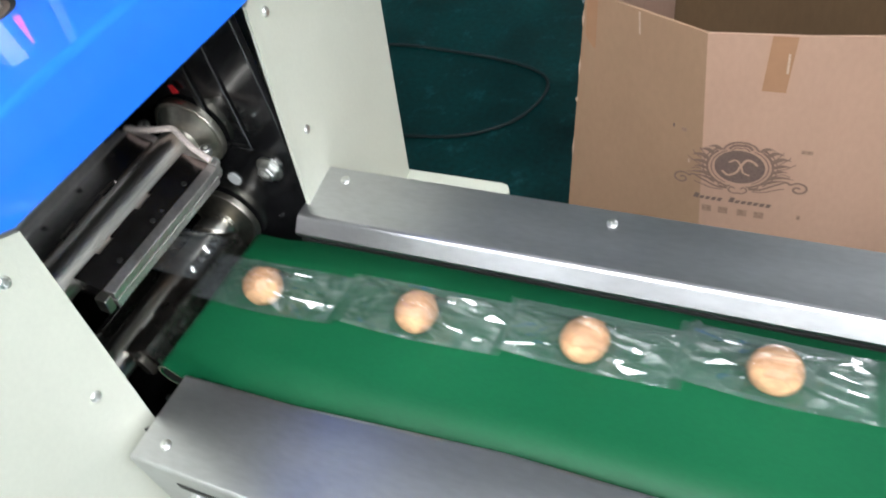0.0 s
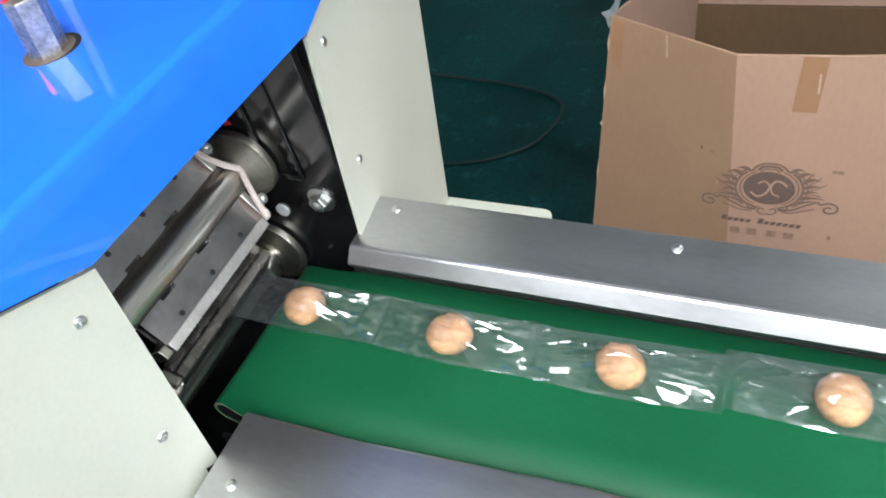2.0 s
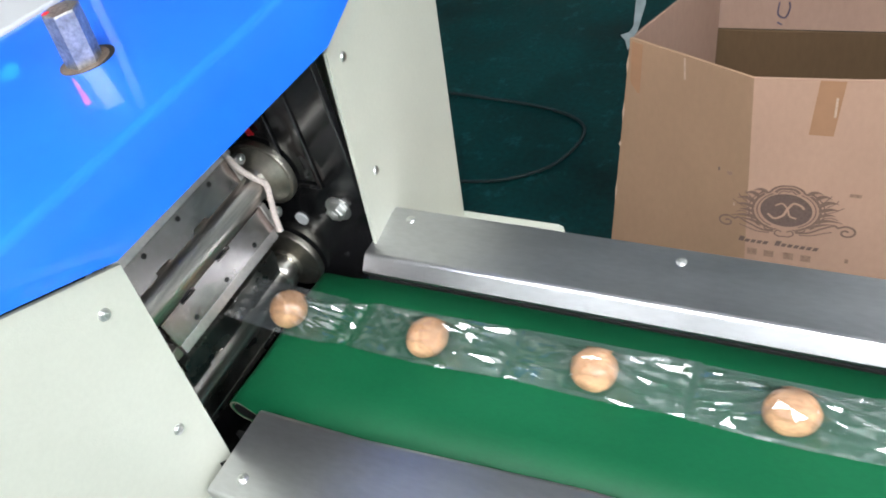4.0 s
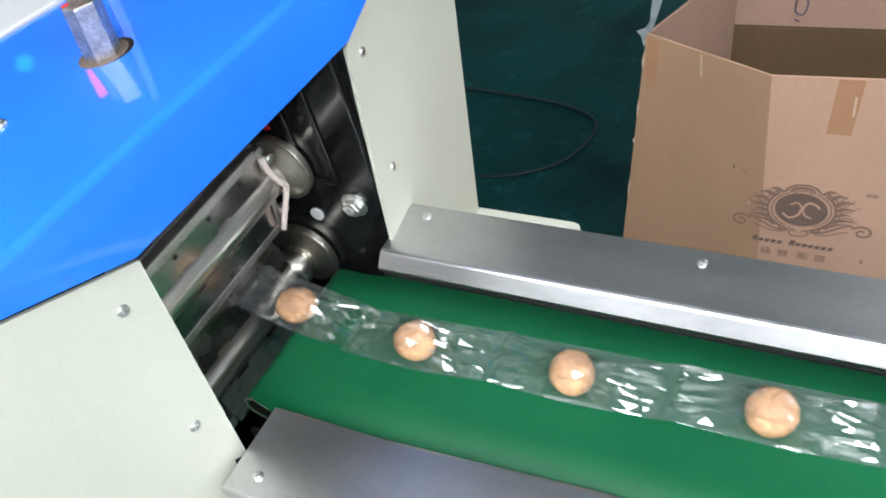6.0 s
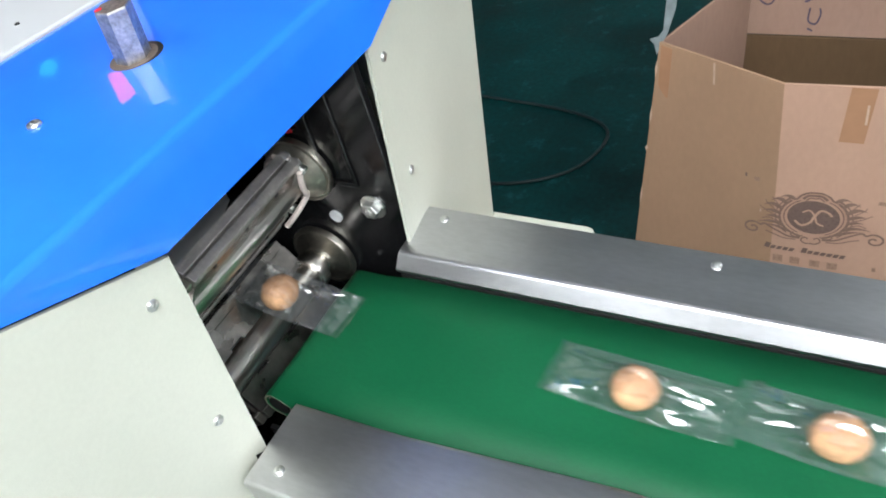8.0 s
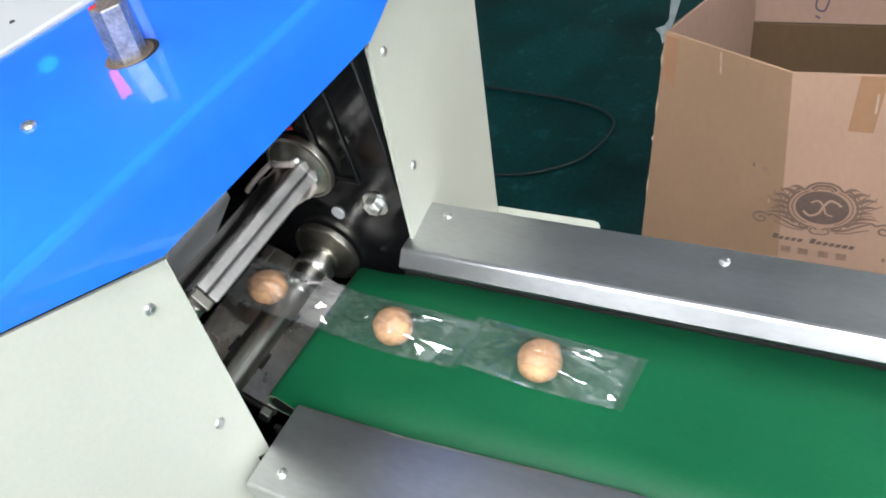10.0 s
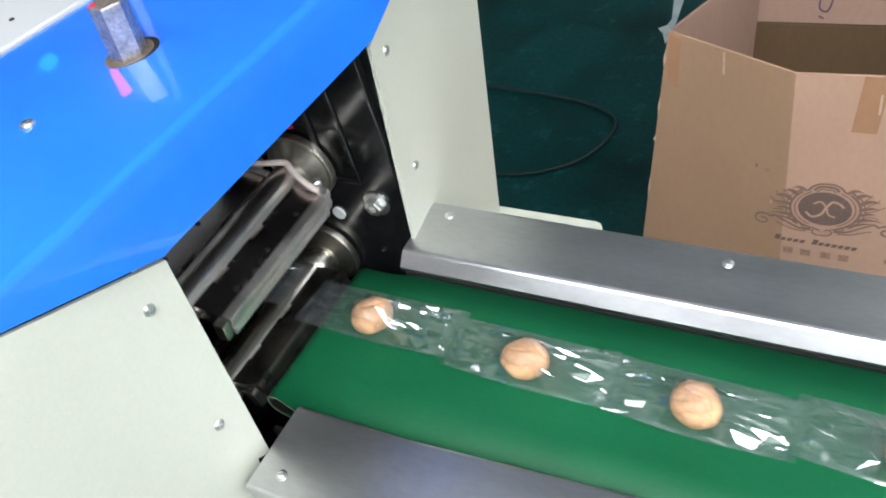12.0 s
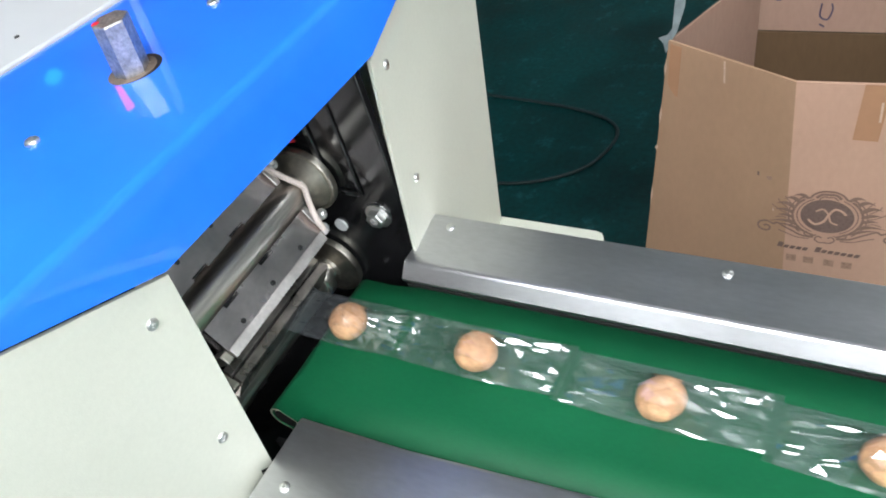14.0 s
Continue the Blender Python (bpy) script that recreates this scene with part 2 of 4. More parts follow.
def bolt(parent, p, axis, r=0.008, mat=None, name="bolt"):
    """A hexagon bolt on its washer, with a hollow in its head."""
    a = Vector(axis).normalized()
    m = Matrix.Translation(p) @ a.to_track_quat("Z", "Y").to_matrix().to_4x4()
    washer = lathe([(r * 1.45, 0), (r * 1.45, r * 0.18), (r * 0.9, r * 0.2)], 28, m)
    head = lathe([(r, r * 0.18), (r, r * 0.85), (r * 0.88, r * 1.0), (r * 0.5, r * 1.0), (r * 0.45, r * 0.6)], 6 if mat is None else 24, m)
    return part(name, merge(washer, head), mat or ZINC, parent)


# ---- the room ----
tagged(part("floor", box(-5, 5, -4, 5, -0.1, 0), FLOOR), "dark green painted concrete floor, dusty and scuffed", "floor", kind="structure")
tagged(part("ceiling", box(-5, 5, -4, 5, CEILING, CEILING + 0.1), CEILM), "plain grey-white workshop ceiling", "ceiling", kind="structure")
for nm, b in (("wall_north", (-5.1, 5.1, 5, 5.1)), ("wall_south", (-5.1, 5.1, -4.1, -4)), ("wall_west", (-5.1, -5, -4, 5)), ("wall_east", (5, 5.1, -4, 5))):
    tagged(part(nm, box(*b, 0, CEILING), WALLM), "plain pale grey painted workshop wall", "wall", kind="structure")


def ceiling_light(x, y, turn):
    root = empty("ceiling_light")
    root.matrix_basis = pose(x, y, LAMP_Z, 0, 0, turn)
    tagged(root, "assumed out-of-view white suspended fluorescent batten light with two lit tubes", "ceiling light", "ceiling lights")
    part("housing", prism([(-0.62, -0.07, 0.055), (-0.62, 0.07, 0.055), (-0.62, 0.03, 0.0), (-0.62, -0.03, 0.0)], (1.24, 0, 0)), WHITE, root)
    for s in (-1, 1):
        part("tube", cyl((-0.59, s * 0.045, -0.012), (1, 0, 0), 0.013, 1.18, 12), TUBE, root, smooth=True)
        part("rod", cyl((s * 0.5, 0, 0.055), (0, 0, 1), 0.004, CEILING - LAMP_Z - 0.055, 10), ZINC, root)
    return root


for x, y, turn, watts in LAMPS:
    ceiling_light(x, y, turn)
    for z, flip, share in ((-0.035, 0, 1.0), (0.075, 180, 0.85)):
        lamp = new("lamp", bpy.data.lights.new("lamp", "AREA"))
        lamp.data.shape, lamp.data.size, lamp.data.size_y = "RECTANGLE", 1.2, 0.20
        lamp.data.energy, lamp.data.color = watts * share, (0.925, 0.965, 1.0)
        lamp.matrix_basis = pose(x, y, LAMP_Z + z, flip, 0, turn)

# ---- the wrapping machine ----
YAW = 0.043


def face_x(y, z=1.0):
    """The machine's front stands a little askew to the belt and leans back downwards."""
    return -0.0145 + YAW * y + 0.055 * (z - 1.0)


def panel_x(y, z):
    """The far panel turns away from the belt towards its outer edge."""
    return face_x(y, z) if y < 0 else face_x(0.11, z) - 0.13 * (y - 0.11)


machine = empty("packing_machine")
tagged(machine, "cream and blue flow-wrapping machine with a black sealing bay", "packing machine")


def front_panel(side):
    s = side
    # inner edge top and foot, outer edge, top slope under the cover
    if s > 0:
        yz = [(0.1105, 1.008), (0.233, 1.061), (0.338, 1.061), (0.323, 0.950), (0.288, 0.718), (0.20, 0.12), (0.05, 0.12), (0.088, 0.76), (0.0955, 0.838)]
    else:
        yz = [(-0.1035, 1.008), (-0.226, 1.061), (-0.30, 1.061), (-0.30, 0.69), (-0.30, 0.12), (-0.17, 0.12), (-0.120, 0.76), (-0.1145, 0.823)]
    pts = [(panel_x(y, z), y, z) for y, z in yz]
    return part("front_panel", prism(pts, (-0.003, 0, 0)), CREAM, machine, "cream painted steel panel with small screws")


front_panel(1)
front_panel(-1)
# cover: flat top, upright front that steps up at both sides
TOP = 1.065


def cover():
    bm = bmesh.new()
    fx = lambda y, z: face_x(y, 1.0) + 0.0015 + 0.006 * (TOP - z) / (TOP - 1.016)
    front = [(-0.107, 1.016), (0.107, 1.016), (0.240, TOP), (-0.232, TOP)]
    f = [bm.verts.new((fx(y, z), y, z)) for y, z in front]
    bm.faces.new(f)
    rear = lambda y: -0.227 + 0.217 * y
    b = [bm.verts.new((rear(0.240), 0.240, TOP)), bm.verts.new((rear(-0.232), -0.232, TOP))]
    bm.faces.new((f[3], f[2], b[0], b[1]))
    crease = [e for e in bm.edges if f[2] in e.verts and f[3] in e.verts]
    bmesh.ops.bevel(bm, geom=crease, offset=0.0055, segments=8, affect="EDGES", profile=0.5)
    bmesh.ops.recalc_face_normals(bm, faces=bm.faces)
    bmesh.ops.solidify(bm, geom=bm.faces[:], thickness=0.003)
    return part("cover", bm, BLUE, machine, "glossy blue painted steel cover", smooth=True)


cover()
# white lid behind the cover
part("lid", prism([(-0.229 + 0.217 * y, y, TOP - 0.01) for y in (-0.30, 0.30)] + [(-2.3, 0.30, TOP - 0.01), (-2.3, -0.30, TOP - 0.01)], (0, 0, 0.013), 0.002), LIDGREY, machine, "off-white painted sheet-metal lid")
part("lid_rivet", lathe([(0.0022, 0), (0.0018, 0.001), (0.0006, 0.0012)], 10, Matrix.Translation((-0.262, 0.03, TOP + 0.003))), RUBBER, machine)
# cabinet sides, floor and back, round the sealing bay
for s, y in ((1, 0.281), (-1, -0.299)):
    part("side_panel", box(-2.3, -0.075 if s > 0 else -0.04, y - 0.003 if s > 0 else y, y if s > 0 else y + 0.003, 0.12, TOP - 0.012), CREAM, machine)
part("base_plate", box(-2.3, -0.07, -0.29, 0.275, 0.10, 0.118), BLACK, machine)
part("bay_floor", box(-0.60, -0.085, -0.113, 0.099, 0.715, 0.722), BLACK, machine)
part("bay_roof", box(-0.60, -0.03, -0.10, 0.099, 1.030, 1.036), BLACK, machine)
part("back_plate", merge(box(-0.606, -0.601, -0.113, 0.099, 0.722, 0.80), box(-0.606, -0.601, -0.113, 0.099, 0.90, 1.03)), BLACK, machine)


def bay_plate(y, s):
    """Black bearing plate at the side of the bay, with a pressed rib and a slide slot."""
    bm = box(-0.60, face_x(y) - 0.010, min(y, y + s * 0.008), max(y, y + s * 0.008), 0.66, 1.03, 0.001)
    f = y - s * 0.0025
    lo, hi = min(f, y), max(f, y)
    bm = merge(bm, box(-0.092, -0.086, lo, hi, 0.885, 1.028, 0.001), box(-0.060, -0.056, lo, hi, 0.885, 1.028, 0.001), box(-0.092, -0.056, lo, hi, 0.881, 0.886, 0.001))
    return part("bearing_plate", bm, BLACK, machine, "glossy black painted bearing plate")


far_plate = bay_plate(0.101, 1)
bay_plate(-0.118, -1)
bolt(machine, (-0.049, 0.101, 0.860), (0, -1, 0), 0.0085)
part("pin", cyl((-0.096, 0.101, 0.840), (0, -1, 0), 0.0065, 0.002, 24), WHITE, machine, "round white peg end")
bolt(machine, (-0.062, 0.101, 0.800), (0, -1, 0), 0.003, BLACK)
part("red_tag", prism([(-0.110, 0.0985, 0.933), (-0.103, 0.0985, 0.935), (-0.106, 0.0985, 0.942), (-0.111, 0.0985, 0.941)], (0, -0.001, 0)), REDPAINT, machine, "small bright red plastic tag")
bolt(machine, (-0.045, -0.118, 0.775), (0, 1, 0), 0.004)
for p in ((panel_x(0.13, 0.992), 0.1300, 0.9925), (panel_x(0.128, 0.885), 0.1275, 0.8845), (face_x(-0.127, 0.99), -0.1275, 0.992), (face_x(-0.133, 0.882), -0.1335, 0.882)):
    screw(machine, p, (1, 0.13 if p[1] > 0 else -YAW, -0.055), 0.0039)
for p in ((-0.123, -0.073, TOP), (-0.109, 0.088, TOP)):
    screw(machine, p, (0, 0, 1), 0.0048)


def hex_post():
    c, r = Vector((-0.1105, 0.004, TOP)), 0.0120
    m = Matrix.Translation(c) @ Matrix.Rotation(radians(-3), 4, "Z")
    bm = lathe([(r * 0.97, -0.01), (r, 0.002), (r, 0.0345), (r * 0.965, 0.0357), (0.002, 0.0358)], 6, m)
    for v in bm.verts:
        # it leans a little
        v.co += Vector((0.0030, 0.0025, 0)) * (v.co.z - TOP) / 0.0358
    post = part("hex_post", bm, HEXM, machine, "worn bare-steel hexagon post through the cover")
    ring = lathe([(0.0166, 0.0), (0.0166, 0.0004), (0.0163, 0.0005), (0.0145, 0.0003)], 32, Matrix.Translation(c))
    part("hole_rim", ring, BUSH, post, "tan bush round the post")
    part("hole", lathe([(0.0172, 0.0), (0.0172, 0.00015), (0.0160, 0.0002)], 32, Matrix.Translation(c + Vector((0.0016, 0.0026, 0)))), RUBBER, post)
    part("tip", lathe([(0.0030, 0), (0.0026, 0.0006), (0.0004, 0.0008)], 12, Matrix.Translation(c + Vector((-0.0040, -0.0035, 0.0352)))), REDPAINT, post, "red paint dab")


hex_post()


def control_box():
    root = empty("control_box")
    tagged(root, "dark grey control box with lit red and cyan lamps", "control box")
    part("case", box(-0.80, -0.62, 0.13, 0.40, 1.0685, 1.50, 0.004), RUBBER, root)
    part("bezel", box(-0.6195, -0.616, 0.385, 0.40, 1.09, 1.48, 0.001), WHITE, root)
    part("red_lamp", box(-0.6195, -0.612, 0.302, 0.332, 1.335, 1.395, 0.003), RED, root, "lit red signal lamp")
    part("cyan_lamp", cyl((-0.6195, 0.229, 1.262), (1, 0, 0), 0.012, 0.006, 20), CYAN, root, "lit cyan signal lamp")
    return root


control_box()
# pale sheet-metal hood over the film, behind the upper jaw
part("infeed_hood", prism([(-0.166, -0.112, 0.985), (-0.166, 0.056, 0.985), (-0.166, 0.056, 0.885), (-0.166, 0.020, 0.868), (-0.166, -0.070, 0.868), (-0.166, -0.112, 0.885)], (-0.0015, 0, 0)), WHITE, machine, "pale sheet-metal film hood")
part("hood_strap", box(-0.1655, -0.1635, -0.112, 0.056, 0.925, 0.933, 0.0005), BLACK, machine)
# beige ledge beside the conveyor
ledge = [(-0.30, 0.15), (0.073, 0.15), (0.073, 0.275), (0.0715, 0.281), (0.068, 0.286), (0.062, 0.288), (-0.30, 0.288)]
part("ledge", prism([(x, y, 0.686) for x, y in ledge], (0, 0, -0.006)), CREAM, machine, "cream steel ledge with a rounded corner")
for x in (-2.2, -0.25):
    for y in (-0.25, 0.24):
        part("foot", merge(cyl((x, y, 0), (0, 0, 1), 0.03, 0.012), cyl((x, y, 0.01), (0, 0, 1), 0.008, 0.095)), ZINC, machine)

# ---- the sealing jaws ----
AXIS_X, AXIS_TOP, LOW_X, AXIS_LOW = -0.111, 0.896, -0.127, 0.788


def jaw_shaft(name, x, z, drum):
    shaft = part(name, lathe([(0.011, -0.118), (0.011, -0.088), (0.0153, -0.0875), (0.0153, 0.080), (0.0125, 0.0805), (0.0125, 0.0995)], 40, Matrix.Rotation(radians(-90), 4, "X")), ROLLER, machine, "turned steel jaw shaft", smooth=True)
    # flared bearing flange at the far end
    big, root = (1.17, 0.0880) if drum else (1.13, 0.0830)
    flange = lathe([(0.0156, root - 0.003), (0.0162, root)] + [(big * r, yy) for r, yy in ((0.0256, 0.0925), (0.0266, 0.0918), (0.0286, 0.0922), (0.0290, 0.0935), (0.0288, 0.0985))] + [(0.0130, 0.0990)], 56, Matrix.Rotation(radians(-90), 4, "X"))
    part("flange", flange, BRASS, shaft, "bright flange with a thin raised rim", smooth=True)
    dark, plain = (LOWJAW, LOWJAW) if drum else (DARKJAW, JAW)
    for s in (1, -1):
        def slab(x0, x1, y0, y1, z0, z1, bevel=0.0008):
            return box(min(s * x0, s * x1), max(s * x0, s * x1), y0, y1, z0, z1, bevel)
        # two side plates with a web between them, cut away in places beside the shaft
        plate = part("jaw_web", slab(0.012, 0.038, -0.064, 0.064, -0.0035, 0.0035), BLACK, shaft, "dark web of the jaw")
        for face in (1, -1):
            z0, z1 = (0.0036, 0.0088) if face > 0 else (-0.0088, -0.0036)
            notch = [(-0.066, 0.0140), (-0.0422, 0.0140), (-0.042, 0.0172), (-0.026, 0.0172), (-0.0258, 0.0140), (0.0038, 0.0140), (0.004, 0.0172), (0.020, 0.0172), (0.0202, 0.0140), (0.066, 0.0140)]
            outline = [(s * x2, y2, z0) for y2, x2 in notch] + [ (s * 0.0378, 0.066, z0), (s * 0.0378, -0.066, z0)]
            part("side_plate", prism(outline, (0, 0, z1 - z0)), dark, plate, "flat dark steel jaw plate with screw holes")
            edge = slab(0.0380, 0.0465, -0.065, 0.065, min(face * 0.0010, face * 0.0091), max(face * 0.0010, face * 0.0091), 0.0006)
            for i in range(32):
                y = -0.063 + i * 0.004
                edge = merge(edge, slab(0.0463, 0.0468, y, y + 0.002, min(face * 0.0058, face * 0.0088), max(face * 0.0058, face * 0.0088), 0))
            part("seal_edge", edge, plain, plate, "serrated sealing edge")
        for face in (() if drum else (1, -1)):
            for y in (-0.040, 0.0, 0.040):
                part("hole", merge(cyl((s * 0.033, y, face * 0.0087), (0, 0, face), 0.0022, 0.0005, 12), cyl((s * 0.0335, y + 0.0004, face * 0.0091), (0, 0, face), 0.0011, 0.0004, 10)), RUBBER, plate)
            part("cap_screw", lathe([(0.0048, 0), (0.0048, 0.006), (0.0040, 0.0068), (0.002, 0.0068), (0.002, 0.003)], 16,
                                    Matrix.Translation((s * 0.029, 0.0765, face * 0.006)) @ Matrix.Rotation(0 if face > 0 else math.pi, 4, "X")), ZINC, plate)
            part("cap_screw", lathe([(0.0042, 0), (0.0042, 0.005), (0.0034, 0.0056), (0.002, 0.0056), (0.002, 0.003)], 16,
                                    Matrix.Translation((s * 0.039, 0.069, face * 0.005)) @ Matrix.Rotation(radians(-90), 4, "X")), ZINC, plate)
            part("end_block", slab(0.014, 0.044, 0.0662, 0.0725, -0.009 if face < 0 else 0.0002, -0.0002 if face < 0 else 0.009, 0.001), plain, plate)
        part("end_tip", slab(0.036, 0.0455, -0.0735, -0.0662, -0.008, 0.008, 0.001), BRASS, plate, "pale brass end block")
    if not drum:
        for face in (1, -1):
            pts = [(-0.041, 0.0660, face * 0.0140), (-0.026, 0.0680, face * 0.0172), (-0.012, 0.0725, face * 0.0190), (-0.002, 0.0765, face * 0.0196), (0.003, 0.0765, face * 0.0194), (0.012, 0.0715, face * 0.0186), (0.026, 0.0665, face * 0.0164), (0.038, 0.0665, face * 0.0120)]
            part("wire_sleeve", tube(pts, 0.0026, 10), ROPE, shaft, "pale woven wire sleeve tied over the shaft", smooth=True)
    if drum:
        part("collar", lathe([(0.0155, 0.0666), (0.0182, 0.0668), (0.0190, 0.0680), (0.0190, 0.0765), (0.0182, 0.0768)], 48, Matrix.Rotation(radians(-90), 4, "X")), ROLLER, shaft, "smooth turned steel collar", smooth=True)
    shaft.matrix_basis = pose(x, 0, z)
    return shaft


upper_jaw = jaw_shaft("upper_jaw_shaft", AXIS_X, AXIS_TOP, False)
lower_jaw = jaw_shaft("lower_jaw_shaft", LOW_X, AXIS_LOW, True)

# ---- the discharge conveyor ----
conveyor = empty("belt_conveyor")
tagged(conveyor, "discharge conveyor with green belt between brushed steel guards", "conveyor")
BELT_Z, BELT_END = 0.811, 1.50


def far_edge(x):
    """The inner edge of the far guard, which opens a little along its length."""
    return 0.0815 + 0.0105 * (max(x, -0.022) + 0.022)


def belt():
    """A closed belt loop round a nose bar and an end roller, with its fabric edges showing."""
    x0, x1, r, y0, y1 = -0.058, BELT_END, 0.013, -0.0735, 0.0690
    path = [(x0 + (x1 - x0) * i / 60, BELT_Z) for i in range(61)]
    path += [(x1 + r * math.sin(a), BELT_Z - r + r * math.cos(a)) for a in np.linspace(0.2, math.pi, 10)]
    path += [(x0 + (x1 - x0) * i / 60, BELT_Z - 2 * r) for i in range(60, -1, -1)]
    path += [(x0 - r * math.sin(a), BELT_Z - r - r * math.cos(a)) for a in np.linspace(0.2, math.pi - 0.2, 10)]
    bm = bmesh.new()
    rows = []
    for x, z in path:
        e = min(1.0, max(0.0, (x + 0.05) / 0.035))
        skew = 0.0010 * (1 - e) - 0.009 * e + 0.012 * min(1.0, max(0.0, x / 0.3))
        wave = 0.0006 * noise.noise((x * 9, 0, 0))
        row = [bm.verts.new((x, yy, z + (0.0016 if (k == 0 and x < -0.04) else 0))) for k, yy in enumerate((y0 + skew + wave, -0.03, 0.03, far_edge(x) - 0.0106 if x > -0.03 else 0.0680))]
        rows.append(row)
    for a, b in zip(rows, rows[1:] + rows[:1]):
        for k in range(3):
            bm.faces.new((a[k], a[k + 1], b[k + 1], b[k]))
    bmesh.ops.recalc_face_normals(bm, faces=bm.faces)
    ob = part("belt", bm, [BELT, BELTEDGE], conveyor, "smooth green belt with pale worn edges", smooth=True)
    so = ob.modifiers.new("thickness", "SOLIDIFY")
    so.thickness, so.offset, so.material_offset_rim = 0.0022, -1, 1
    return ob


belt()
part("nose_roller", cyl((-0.058, -0.071, BELT_Z - 0.013), (0, 1, 0), 0.0105, 0.139, 24), ROLLER, conveyor, smooth=True)
part("nose_cap", cyl((-0.058, -0.0722, BELT_Z - 0.013), (0, 1, 0), 0.0098, 0.001, 24), RUBBER, conveyor)
part("end_roller", cyl((BELT_END, -0.06, BELT_Z - 0.013), (0, 1, 0), 0.0105, 0.135, 24), ROLLER, conveyor, smooth=True)
part("slide_bed", box(-0.045, BELT_END - 0.02, -0.058, 0.068, BELT_Z - 0.019, BELT_Z - 0.006), STEEL, conveyor)
part("frame_rail", prism([(x, far_edge(x) + d, 0.745) for x, d in ((-0.019, -0.0097), (BELT_END, -0.0097), (BELT_END, -0.0050), (-0.019, -0.0050))], (0, 0, 0.0680)), RUBBER, conveyor, "black frame rail beside the belt")
part("frame_rail", prism([(-0.06, -0.088, 0.745), (-0.06, -0.084, 0.745), (BELT_END, -0.070, 0.745), (BELT_END, -0.074, 0.745)], (0, 0, 0.045)), RUBBER, conveyor)


def guard(name, sections, label):
    """A folded sheet-metal hat: inner skirt, flat top and outer skirt, swept along x by its sections."""
    bm = bmesh.new()
    rows = []
    for x, inner, outer, s in sections:
        r = 0.003
        prof = [(inner - s * 0.0095, 0.8150), (inner - s * 0.0105, 0.8190)]
        prof += [(inner - s * 0.0018, 0.8282), (inner - s * 0.0002, 0.8294), (inner + s * 0.002, 0.83)] if s > 0 else [(inner - s * 0.0005, 0.8275), (inner, 0.829), (inner + s * 0.002, 0.83)]
        prof += [(outer - s * (r - r * math.cos(a)), 0.83 - r + r * math.sin(a)) for a in (1.57, 1.2, 0.8, 0.4)]
        prof += [(outer, 0.83 - r), (outer, 0.735)]
        if s < 0:
            prof[0], prof[1] = (inner - 0.002, 0.8145), (inner, 0.826)
        rows.append([bm.verts.new((x, y, z)) for y, z in prof])
    for a, b in zip(rows, rows[1:]):
        for k in range(len(a) - 1):
            bm.faces.new((a[k], a[k + 1], b[k + 1], b[k]))
    bm.faces.new(rows[0])
    bm.faces.new(rows[-1][::-1])
    return part(name, bm, STEEL, conveyor, label)


far_guard = guard("far_guard", [(x, far_edge(x), 0.1425, 1) for x in (-0.022, 0.5, BELT_END)], "brushed stainless steel side guard")
near_guard = guard("near_guard", [(-0.021, -0.0805, -0.148, -1), (0.07, -0.0785, -0.148, -1), (0.22, -0.0675, -0.146, -1), (BELT_END, -0.058, -0.146, -1)], "brushed stainless steel side guard with a slot in its skirt")
for g, xs, y in ((far_guard, (0.0, 0.232, 0.70, 1.2), 0.13), (near_guard, (0.0, 0.5, 1.1), -0.13)):
    for x in xs:
        screw(g, (x, y - 0.002, 0.83), (0, 0, 1), 0.0040)
screw(near_guard, (0.02, -0.1482, 0.795), (0, -1, 0), 0.005)
part("slot", box(0.012, 0.055, -0.1486, -0.1481, 0.806, 0.813), RUBBER, near_guard)
for x in (0.25, 1.4):
    for y in (-0.12, 0.12):
        part("leg", merge(box(x - 0.02, x + 0.02, y - 0.02, y + 0.02, 0.012, 0.74, 0.002), box(x - 0.04, x + 0.04, y - 0.04, y + 0.04, 0, 0.012, 0.002)), CREAM, conveyor)
part("cross_rail", box(0.0, BELT_END - 0.05, -0.14, 0.14, 0.735, 0.745), CREAM, conveyor)

# ---- the carton ----
carton = empty("cardboard_box")
tagged(carton, "open brown cardboard carton with taped upright flaps and printed crest", "cardboard box")
BX1, BY0, BY1, FOLD = 0.62, 0.70, 1.00, 0.497


def left_x(z):
    return -0.07 + 0.142 * z


def sheet(name, pts, off, mat, label=""):
    return part(name, prism(pts, off, 0.0012), mat, carton, label)



def lean(x, z):
    """How far the creased left part of the front leans inwards."""
    return 0.059 * max(0.0, (0.195 - x) / 0.1885) * z / 0.625


